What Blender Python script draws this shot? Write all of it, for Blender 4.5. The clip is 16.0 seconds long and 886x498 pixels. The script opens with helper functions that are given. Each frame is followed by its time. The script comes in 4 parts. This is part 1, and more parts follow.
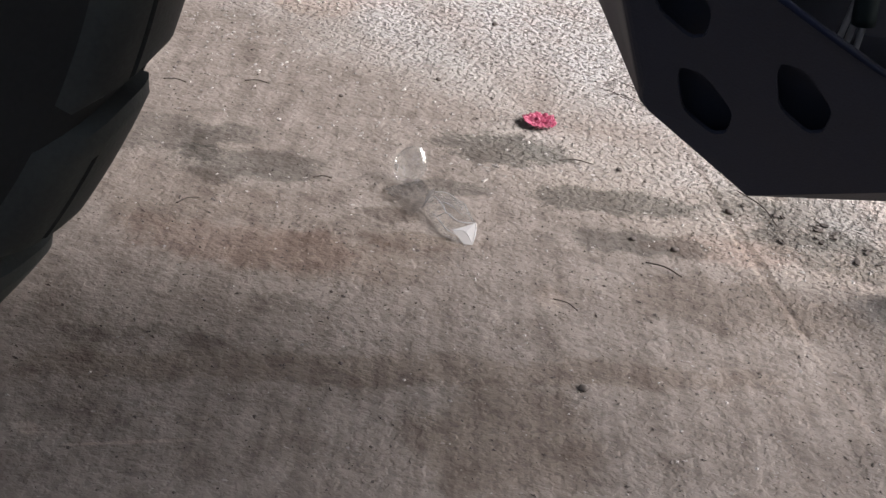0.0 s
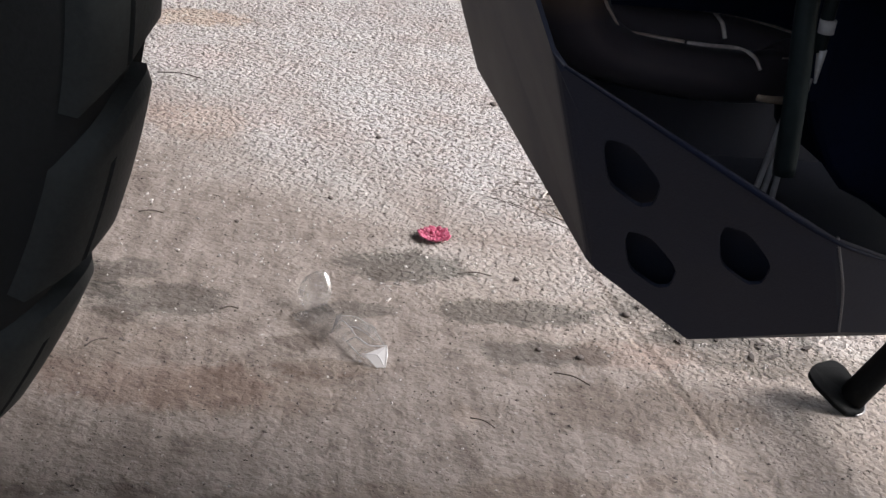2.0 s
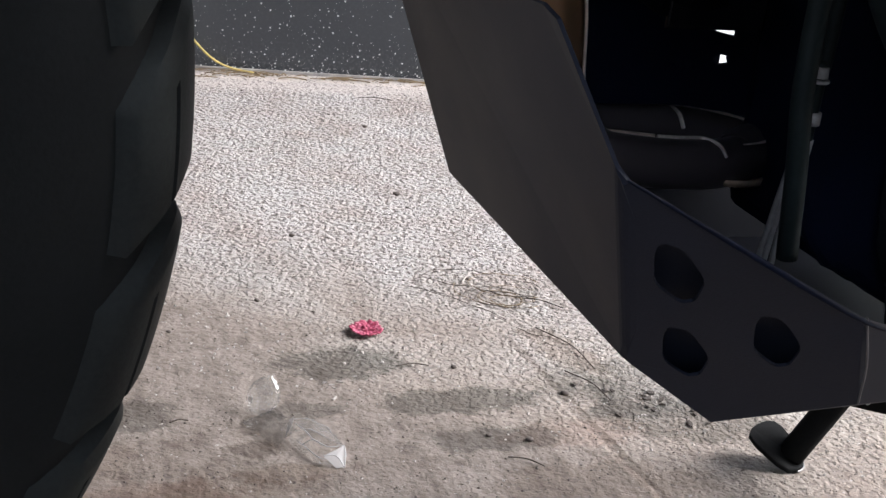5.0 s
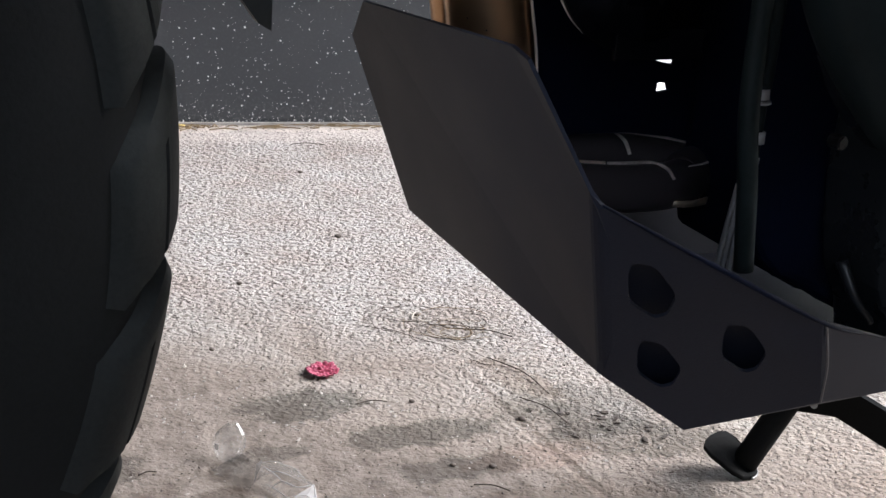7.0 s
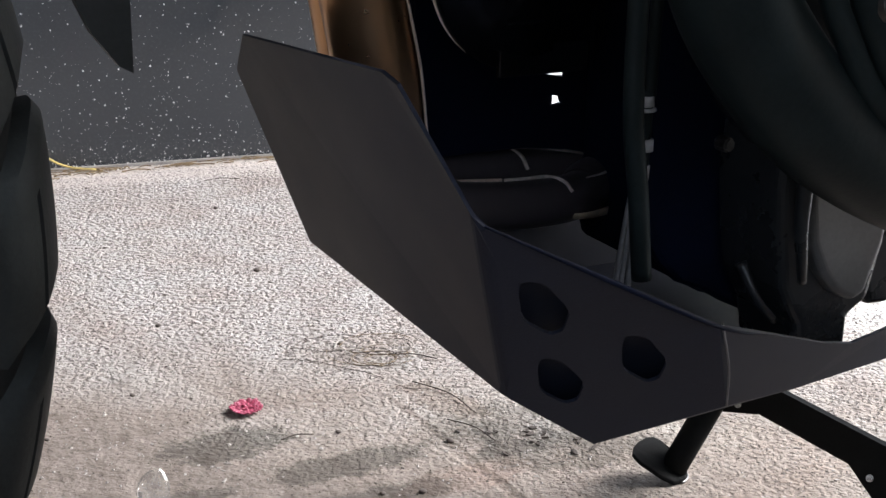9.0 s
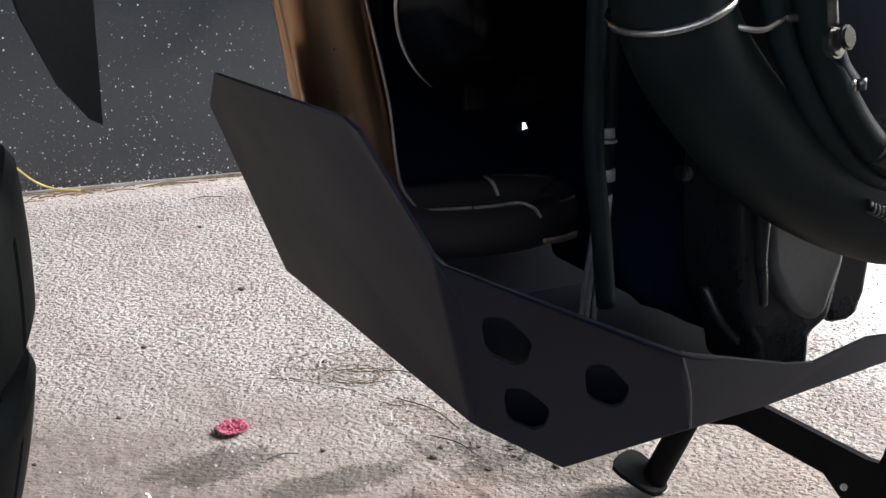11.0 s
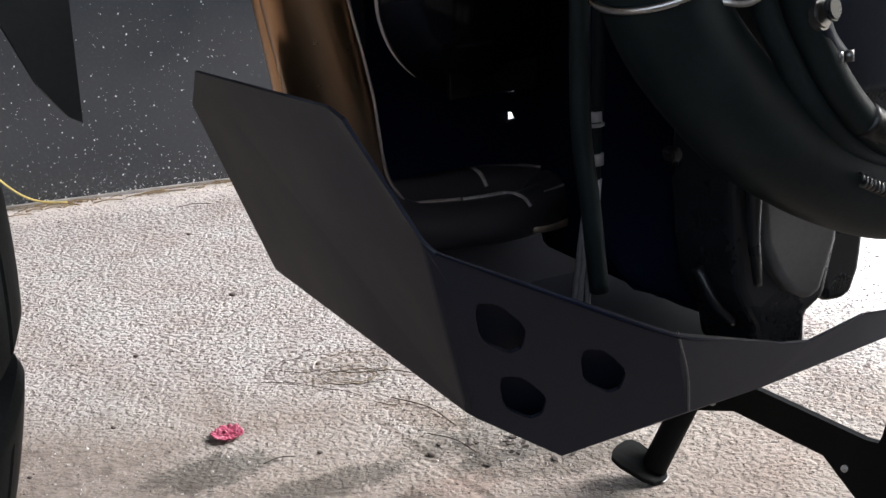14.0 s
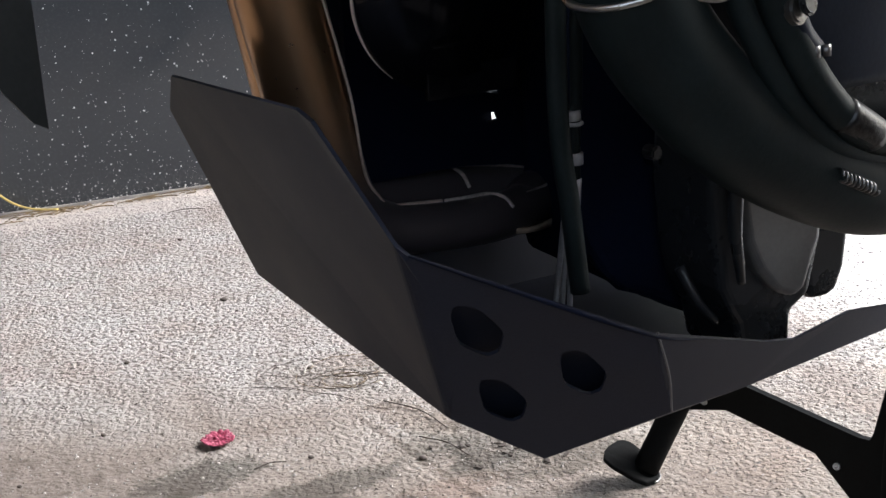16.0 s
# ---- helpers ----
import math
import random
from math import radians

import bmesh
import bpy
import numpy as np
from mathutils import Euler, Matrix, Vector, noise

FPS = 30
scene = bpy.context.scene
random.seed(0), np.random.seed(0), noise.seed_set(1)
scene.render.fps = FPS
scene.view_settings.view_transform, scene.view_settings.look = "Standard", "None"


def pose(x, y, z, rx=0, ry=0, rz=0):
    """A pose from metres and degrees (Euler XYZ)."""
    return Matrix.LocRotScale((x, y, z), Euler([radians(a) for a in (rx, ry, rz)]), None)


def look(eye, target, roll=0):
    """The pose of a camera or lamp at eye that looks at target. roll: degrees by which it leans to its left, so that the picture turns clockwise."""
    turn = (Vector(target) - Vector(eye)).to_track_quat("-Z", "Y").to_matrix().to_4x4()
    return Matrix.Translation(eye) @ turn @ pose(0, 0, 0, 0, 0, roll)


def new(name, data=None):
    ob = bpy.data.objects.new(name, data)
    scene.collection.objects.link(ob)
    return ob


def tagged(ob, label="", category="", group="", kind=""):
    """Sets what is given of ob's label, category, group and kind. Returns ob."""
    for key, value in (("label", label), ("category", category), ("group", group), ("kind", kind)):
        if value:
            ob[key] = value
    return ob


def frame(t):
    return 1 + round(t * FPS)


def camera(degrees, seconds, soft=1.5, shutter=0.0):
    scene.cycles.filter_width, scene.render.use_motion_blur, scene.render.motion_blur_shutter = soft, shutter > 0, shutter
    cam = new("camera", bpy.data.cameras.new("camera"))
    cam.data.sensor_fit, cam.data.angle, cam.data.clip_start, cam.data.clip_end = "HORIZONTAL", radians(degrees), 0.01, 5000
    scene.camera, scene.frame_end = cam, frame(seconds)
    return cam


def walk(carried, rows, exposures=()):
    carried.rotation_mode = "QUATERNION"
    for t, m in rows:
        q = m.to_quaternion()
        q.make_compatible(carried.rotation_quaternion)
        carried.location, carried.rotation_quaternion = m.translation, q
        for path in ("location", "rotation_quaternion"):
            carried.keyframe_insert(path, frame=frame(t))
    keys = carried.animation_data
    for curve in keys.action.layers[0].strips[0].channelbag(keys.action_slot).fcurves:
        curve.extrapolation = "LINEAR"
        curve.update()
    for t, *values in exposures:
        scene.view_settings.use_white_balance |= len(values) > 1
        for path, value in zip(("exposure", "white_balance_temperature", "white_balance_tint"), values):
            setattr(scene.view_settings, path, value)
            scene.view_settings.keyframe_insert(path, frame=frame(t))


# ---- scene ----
cam = camera(36.0, 16.0)
PATH = [
    (0, (0.216, -1.101, 0.508), (-0.216, 0.572, -0.5), 9.5),
    (0.5, (0.251, -1.113, 0.531), (-0.149, 0.588, -0.441), 9.1),
    (1, (0.209, -1.096, 0.543), (-0.141, 0.632, -0.399), 9.4),
    (1.5, (0.183, -1.118, 0.55), (-0.118, 0.637, -0.361), 9.1),
    (2, (0.173, -1.111, 0.54), (-0.087, 0.666, -0.34), 8.9),
    (2.5, (0.16, -1.109, 0.535), (-0.061, 0.686, -0.318), 8.6),
    (3, (0.162, -1.101, 0.53), (-0.026, 0.71, -0.298), 8.3),
    (3.5, (0.163, -1.096, 0.531), (0.008, 0.728, -0.274), 8.0),
    (4, (0.167, -1.093, 0.532), (0.038, 0.741, -0.255), 7.3),
    (4.2, (0.148, -1.103, 0.536), (0.039, 0.736, -0.244), 7.5),
    (6.3, (0.08, -1.148, 0.559), (0.097, 0.722, -0.15), 5.3),
    (6.5, (0.079, -1.153, 0.56), (0.108, 0.719, -0.144), 5.0),
    (7, (0.074, -1.161, 0.556), (0.123, 0.717, -0.131), 4.6),
    (7.5, (0.077, -1.164, 0.56), (0.141, 0.716, -0.12), 4.1),
    (8, (0.081, -1.159, 0.553), (0.173, 0.724, -0.116), 3.2),
    (8.5, (0.086, -1.152, 0.554), (0.221, 0.731, -0.105), 1.7),
    (9, (0.093, -1.153, 0.557), (0.235, 0.732, -0.097), 1.3),
    (9.5, (0.103, -1.156, 0.573), (0.25, 0.727, -0.082), 0.9),
    (12, (0.102, -1.168, 0.576), (0.258, 0.719, -0.066), -0.1),
    (12.5, (0.103, -1.168, 0.578), (0.26, 0.72, -0.064), -0.4),
    (13, (0.105, -1.17, 0.573), (0.262, 0.719, -0.066), -0.6),
    (13.5, (0.104, -1.165, 0.571), (0.265, 0.723, -0.068), -0.9),
    (14, (0.103, -1.161, 0.567), (0.272, 0.725, -0.077), -1.7),
    (14.5, (0.107, -1.159, 0.568), (0.277, 0.727, -0.077), -2.1),
    (15, (0.108, -1.166, 0.569), (0.278, 0.719, -0.075), -2.2),
    (15.5, (0.103, -1.159, 0.564), (0.276, 0.727, -0.079), -2.3),
    (16, (0.113, -1.156, 0.565), (0.283, 0.731, -0.077), -2.5),
]
EXPOSURES = [(0, 0.96, 6500, 12), (0.5, 0.86, 6500, 12), (1.0, 0.87, 6480, 12), (2, 0.94, 6450, 12), (4, 1.03, 6300, 11), (8, 1.05, 6350, 10), (16, 1.0, 6400, 9.5)]
walk(cam, [(t, look(eye, target, roll)) for t, eye, target, roll in PATH], EXPOSURES)

# ---------------- world, sun, added unseen roof open to the right and rear -----------
world = bpy.data.worlds.new("sky")
scene.world = world
world.use_nodes = True
wn = world.node_tree
sky = wn.nodes.new("ShaderNodeTexSky")
sky.sky_type, sky.sun_disc = "NISHITA", False
sky.dust_density = 2.0
sky.sun_elevation, sky.sun_rotation = radians(38), radians(76)
haze = wn.nodes.new("ShaderNodeHueSaturation")  # a hazy, paler sky
haze.inputs["Saturation"].default_value = 0.55
wn.links.new(sky.outputs["Color"], haze.inputs["Color"])
wn.links.new(haze.outputs["Color"], wn.nodes["Background"].inputs["Color"])
wn.nodes["Background"].inputs["Strength"].default_value = 0.21
sun = new("sun", bpy.data.lights.new("sun", "SUN"))
sun.data.energy, sun.data.angle, sun.data.color = 2.35, radians(18), (1.0, 0.985, 1.0)
sun.matrix_world = look((4.0, 1.0, 3.2), (0, 0, 0))


ROOF_X, ROOF_Y = 1.3, 1.6  # how far the added, unseen roof reaches to the right and to the rear


# ---------------- materials ----------------
def mat(name, base, rough=0.5, metal=0.0, spec=0.5):
    m = bpy.data.materials.new(name)
    m.use_nodes = True
    b = m.node_tree.nodes["Principled BSDF"]
    b.inputs["Base Color"].default_value = (*base, 1)
    b.inputs["Roughness"].default_value = rough
    b.inputs["Metallic"].default_value = metal
    b.inputs["Specular IOR Level"].default_value = spec
    return m


class Net:
    """Short ways to write node networks."""

    def __init__(self, m):
        self.t = m.node_tree
        self.bsdf = self.t.nodes["Principled BSDF"]

    def put(self, kind, **sets):
        n = self.t.nodes.new(kind)
        for k, v in sets.items():
            n.inputs[k.replace("_", " ")].default_value = v
        return n

    def link(self, a, b):
        self.t.links.new(a, b)

    def coords(self):
        return self.t.nodes.new("ShaderNodeTexCoord").outputs["Object"]

    def noise(self, vec, scale, detail=4.0, rough=0.6):
        n = self.put("ShaderNodeTexNoise", Scale=scale, Detail=detail, Roughness=rough)
        self.link(vec, n.inputs["Vector"])
        return n

    def ramp(self, fac, a, b, ca=(0, 0, 0, 1), cb=(1, 1, 1, 1)):
        n = self.t.nodes.new("ShaderNodeValToRGB")
        n.color_ramp.elements[0].position, n.color_ramp.elements[1].position = a, b
        n.color_ramp.elements[0].color, n.color_ramp.elements[1].color = ca, cb
        self.link(fac, n.inputs["Fac"])
        return n.outputs["Color"]

    def mixc(self, fac, a, b, blend="MIX"):
        n = self.t.nodes.new("ShaderNodeMix")
        n.data_type, n.blend_type = "RGBA", blend
        for sock, v in ((n.inputs[0], fac), (n.inputs[6], a), (n.inputs[7], b)):
            if isinstance(v, (int, float, tuple)):
                sock.default_value = v
            else:
                self.link(v, sock)
        return n.outputs[2]

    def math(self, op, a, b=0.0, c=0.0):
        n = self.t.nodes.new("ShaderNodeMath")
        n.operation = op
        for sock, v in zip(n.inputs, (a, b, c)):
            if isinstance(v, (int, float)):
                sock.default_value = v
            else:
                self.link(v, sock)
        return n.outputs[0]

    def bump(self, height, strength, distance, before=None):
        n = self.put("ShaderNodeBump", Strength=strength, Distance=distance)
        self.link(height, n.inputs["Height"])
        if before is not None:
            self.link(before, n.inputs["Normal"])
        return n.outputs["Normal"]


def worn(name, base, rough, metal=0.0, scale=30.0, vary=0.25, relief=0.0003, spec=0.5, grain=400.0):
    """A plain coat with smudges at two scales and a fine relief."""
    m = mat(name, base, rough, metal, spec)
    n = Net(m)
    v = n.coords()
    big, small = n.noise(v, scale, 5), n.noise(v, grain, 3)
    both = n.math("ADD", n.math("MULTIPLY", big.outputs["Fac"], 0.7), n.math("MULTIPLY", small.outputs["Fac"], 0.3))
    lo = (*[c * (1 - vary) for c in base], 1)
    hi = (*[min(1, c * (1 + vary)) for c in base], 1)
    n.link(n.ramp(both, 0.35, 0.65, lo, hi), n.bsdf.inputs["Base Color"])
    r = n.math("MULTIPLY_ADD", big.outputs["Fac"], 0.3, rough - 0.15)
    n.link(r, n.bsdf.inputs["Roughness"])
    if relief:
        n.link(n.bump(small.outputs["Fac"], 0.5, relief), n.bsdf.inputs["Normal"])
    return m


def concrete():
    m = mat("concrete", (0.4, 0.37, 0.34), 0.9, 0, 0.25)
    n = Net(m)
    v = n.coords()
    sep = n.t.nodes.new("ShaderNodeSeparateXYZ")
    n.link(v, sep.inputs[0])
    broad, mid, fine = n.noise(v, 5, 5), n.noise(v, 28, 5), n.noise(v, 160, 4, 0.7)
    warp = n.noise(v, 14, 4)
    crumbs = n.noise(v, 420, 3, 0.6)
    stretch = n.t.nodes.new("ShaderNodeMapping")
    stretch.vector_type = "TEXTURE"
    stretch.inputs["Scale"].default_value = (1 / 70, 1 / 7, 1)
    stretch.inputs["Rotation"].default_value = (0, 0, radians(17))
    n.link(v, stretch.inputs["Vector"])
    streak = n.noise(stretch.outputs[0], 1.0, 4)
    grains = n.put("ShaderNodeTexVoronoi", Scale=300.0)
    n.link(v, grains.inputs["Vector"])
    # beyond a wavy border the grain is open and paler; nearer it is smooth and darker
    border = n.math("ADD", sep.outputs["Y"], n.math("MULTIPLY", n.math("SUBTRACT", broad.outputs["Fac"], 0.5), 0.45))
    border = n.math("ADD", border, n.math("MULTIPLY", sep.outputs["X"], 0.50))
    open_n = n.t.nodes.new("ShaderNodeMapRange")
    n.link(border, open_n.inputs[0])
    open_n.inputs[1].default_value, open_n.inputs[2].default_value = -0.12, 0.16
    opened = open_n.outputs[0]
    smooth_c = n.ramp(mid.outputs["Fac"], 0.36, 0.62, (0.158, 0.130, 0.111, 1), (0.232, 0.199, 0.174, 1))
    smooth_c = n.mixc(n.ramp(fine.outputs["Fac"], 0.25, 0.42, (0.55,) * 3 + (1,), (0, 0, 0, 1)), smooth_c, (0.12, 0.105, 0.092, 1))
    rough_c = n.ramp(fine.outputs["Fac"], 0.25, 0.62, (0.38, 0.366, 0.353, 1), (0.515, 0.503, 0.488, 1))
    rough_c = n.mixc(0.30, rough_c, n.mixc(1.0, rough_c, n.ramp(grains.outputs["Color"], 0.0, 1.0, (0.78, 0.76, 0.74, 1), (1.12, 1.10, 1.08, 1)), "MULTIPLY"))
    rough_c = n.mixc(n.ramp(mid.outputs["Fac"], 0.35, 0.6, (0, 0, 0, 1), (0.25,) * 3 + (1,)), rough_c, (0.50, 0.45, 0.42, 1))
    smooth_c = n.mixc(n.ramp(streak.outputs["Fac"], 0.35, 0.7, (0, 0, 0, 1), (0.4,) * 3 + (1,)), smooth_c, (0.34, 0.300, 0.265, 1))
    blotch = n.noise(v, 46, 5, 0.7)
    smooth_c = n.mixc(n.ramp(blotch.outputs["Fac"], 0.34, 0.47, (0.62,) * 3 + (1,), (0, 0, 0, 1)), smooth_c, (0.120, 0.096, 0.081, 1))
    patch_n = n.noise(v, 11, 4)
    # broad clouds of pink-brown and cooler grey over the worn part
    cloud = n.noise(v, 7.5, 5, 0.65)
    rough_c = n.mixc(n.ramp(cloud.outputs["Fac"], 0.36, 0.52, (0.6,) * 3 + (1,), (0, 0, 0, 1)), rough_c, n.mixc(1.0, rough_c, (0.86, 0.78, 0.745, 1), "MULTIPLY"))
    rough_c = n.mixc(n.ramp(cloud.outputs["Fac"], 0.54, 0.68, (0, 0, 0, 1), (0.7,) * 3 + (1,)), rough_c, n.mixc(1.0, rough_c, (0.97, 1.02, 1.02, 1), "MULTIPLY"))
    rough_c = n.mixc(n.ramp(patch_n.outputs["Fac"], 0.38, 0.62, (0.55,) * 3 + (1,), (0, 0, 0, 1)), rough_c, n.mixc(1.0, rough_c, (0.80, 0.75, 0.71, 1), "MULTIPLY"))
    # along the wall's foot a hand's breadth of smoother, paler cement
    reach = n.math("ADD", sep.outputs["Y"], n.math("MULTIPLY", sep.outputs["X"], -0.28))
    reach = n.math("ADD", reach, n.math("MULTIPLY", n.math("SUBTRACT", broad.outputs["Fac"], 0.5), 0.05))
    strip = n.t.nodes.new("ShaderNodeMapRange")
    n.link(reach, strip.inputs[0])
    strip.inputs[1].default_value, strip.inputs[2].default_value = 0.775, 0.825
    grainy = n.math("MULTIPLY", opened, n.math("MULTIPLY_ADD", strip.outputs[0], -0.8, 1.0))
    rough_c = n.mixc(n.math("MULTIPLY", strip.outputs[0], 0.75), rough_c, (0.55, 0.50, 0.465, 1))
    # towards the near side the tone turns darker and warmer
    toned = n.t.nodes.new("ShaderNodeMapRange")
    n.link(n.math("ADD", sep.outputs["Y"], n.math("MULTIPLY", n.math("SUBTRACT", broad.outputs["Fac"], 0.5), 0.25)), toned.inputs[0])
    toned.inputs[1].default_value, toned.inputs[2].default_value = 0.14, -0.10
    rough_c = n.mixc(toned.outputs[0], rough_c, n.mixc(1.0, rough_c, (0.85, 0.775, 0.70, 1), "MULTIPLY"))
    # sunlit ground to the right: brightness painted into the colour, grain faded
    sunlit = n.t.nodes.new("ShaderNodeMapRange")
    n.link(n.math("ADD", sep.outputs["X"], n.math("MULTIPLY", sep.outputs["Y"], 0.35)), sunlit.inputs[0])
    sunlit.inputs[1].default_value, sunlit.inputs[2].default_value = 0.66, 0.88
    rough_c = n.mixc(sunlit.outputs[0], rough_c, (0.78, 0.77, 0.75, 1))
    grainy = n.math("MULTIPLY", grainy, n.math("MULTIPLY_ADD", sunlit.outputs[0], -0.8, 1.0))
    grainy = n.math("MULTIPLY", grainy, n.math("MULTIPLY_ADD", toned.outputs[0], -0.40, 1.0))
    # pits between the grains
    lumps = n.noise(v, 172, 2, 0.5)
    edge = n.ramp(lumps.outputs["Fac"], 0.40, 0.56)
    pit = n.ramp(lumps.outputs["Fac"], 0.37, 0.425, (0.85,) * 3 + (1,), (0, 0, 0, 1))
    rough_c = n.mixc(n.math("MULTIPLY", pit, grainy), rough_c, (0.15, 0.125, 0.11, 1))
    smooth_c = n.mixc(n.math("MULTIPLY", pit, 0.35), smooth_c, (0.10, 0.085, 0.075, 1))
    brush_map = n.t.nodes.new("ShaderNodeMapping")
    brush_map.inputs["Rotation"].default_value = (0, 0, radians(17))
    brush_map.inputs["Scale"].default_value = (1.0, 14.0, 1.0)
    brush_map.vector_type = "TEXTURE"
    n.link(v, brush_map.inputs["Vector"])
    brush = n.noise(brush_map.outputs[0], 95, 3, 0.55)
    smooth_c = n.mixc(0.55, smooth_c, n.mixc(1.0, smooth_c, n.ramp(brush.outputs["Fac"], 0.34, 0.66, (0.80, 0.79, 0.78, 1), (1.16, 1.16, 1.16, 1)), "MULTIPLY"))
    col = n.mixc(opened, smooth_c, rough_c)
    col = n.mixc(n.ramp(crumbs.outputs["Fac"], 0.26, 0.34, (0.3,) * 3 + (1,), (0, 0, 0, 1)), col, (0.13, 0.115, 0.10, 1))

    # crisp single specks, dark and pale
    def specks(scale, share, size, colour, before, seed):
        mp = n.t.nodes.new("ShaderNodeMapping")
        mp.inputs["Location"].default_value = (seed, seed * 0.37, 0)
        mp.inputs["Scale"].default_value = (1.0, 1.5, 1.0)
        mp.inputs["Rotation"].default_value = (0, 0, seed)
        n.link(v, mp.inputs["Vector"])
        bent = n.t.nodes.new("ShaderNodeVectorMath")
        bent.operation = "MULTIPLY_ADD"
        n.link(fine.outputs["Color"], bent.inputs[0])
        bent.inputs[1].default_value = (0.006, 0.006, 0.0)
        n.link(mp.outputs[0], bent.inputs[2])
        vo = n.put("ShaderNodeTexVoronoi", Scale=scale)
        n.link(bent.outputs[0], vo.inputs["Vector"])
        tone = n.t.nodes.new("ShaderNodeSeparateColor")
        n.link(vo.outputs["Color"], tone.inputs[0])
        pick = n.math("LESS_THAN", tone.outputs[0], share)
        near = n.math("LESS_THAN", vo.outputs["Distance"], n.math("MULTIPLY", tone.outputs[1], size))
        return n.mixc(n.math("MULTIPLY", n.math("MULTIPLY", pick, near), n.math("MULTIPLY_ADD", opened, 0.58, 0.32)), before, colour)

    col = specks(230.0, 0.14, 0.55, (0.095, 0.083, 0.074, 1), col, 1.3)
    col = specks(330.0, 0.10, 0.5, (0.11, 0.10, 0.09, 1), col, 4.1)
    col = specks(300.0, 0.03, 0.5, (0.50, 0.475, 0.45, 1), col, 2.7)
    col = specks(120.0, 0.10, 0.45, (0.12, 0.10, 0.09, 1), col, 5.9)

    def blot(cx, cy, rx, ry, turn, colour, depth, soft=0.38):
        """A stain, painted light or painted shade round (cx, cy) with a ragged rim."""
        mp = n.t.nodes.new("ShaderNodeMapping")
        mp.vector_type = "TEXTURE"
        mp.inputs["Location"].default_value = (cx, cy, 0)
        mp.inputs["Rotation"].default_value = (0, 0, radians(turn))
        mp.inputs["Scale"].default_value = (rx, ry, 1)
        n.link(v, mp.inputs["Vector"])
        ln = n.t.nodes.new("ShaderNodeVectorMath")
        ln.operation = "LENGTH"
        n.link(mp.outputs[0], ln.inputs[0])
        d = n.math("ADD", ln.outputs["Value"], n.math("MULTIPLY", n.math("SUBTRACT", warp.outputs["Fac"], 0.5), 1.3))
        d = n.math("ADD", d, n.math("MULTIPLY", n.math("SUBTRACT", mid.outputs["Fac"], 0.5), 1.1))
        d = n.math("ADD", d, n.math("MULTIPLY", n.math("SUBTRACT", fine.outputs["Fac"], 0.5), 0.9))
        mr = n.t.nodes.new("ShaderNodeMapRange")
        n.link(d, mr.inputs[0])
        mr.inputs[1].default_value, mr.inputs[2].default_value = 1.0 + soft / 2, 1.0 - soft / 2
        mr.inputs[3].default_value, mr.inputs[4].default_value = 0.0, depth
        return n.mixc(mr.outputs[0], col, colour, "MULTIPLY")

    grey, brown, rust = (0.36, 0.375, 0.365, 1), (0.55, 0.46, 0.38, 1), (0.95, 0.66, 0.38, 1)
    for b in STAINS_LIGHT_SHADE:
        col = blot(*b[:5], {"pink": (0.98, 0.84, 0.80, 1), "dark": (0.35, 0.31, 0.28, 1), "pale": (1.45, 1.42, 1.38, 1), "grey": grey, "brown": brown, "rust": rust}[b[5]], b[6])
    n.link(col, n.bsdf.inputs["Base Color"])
    knobs = n.noise(v, 75, 4, 0.6)
    h1 = n.bump(n.math("ADD", mid.outputs["Fac"], n.math("MULTIPLY", knobs.outputs["Fac"], 0.55)), 0.55, 0.0045)
    h2 = n.bump(fine.outputs["Fac"], 0.3, 0.0010, h1)
    h3 = n.bump(streak.outputs["Fac"], 0.30, 0.002, h2)
    h5 = n.bump(crumbs.outputs["Fac"], 0.25, 0.0006, h3)
    # crisp-edged grains standing out of the worn cement, with open pits between them
    n.link(n.bump(n.math("MULTIPLY", edge, n.math("MULTIPLY_ADD", grainy, 0.80, 0.20)), 0.95, 0.0022, h5), n.bsdf.inputs["Normal"])
    return m


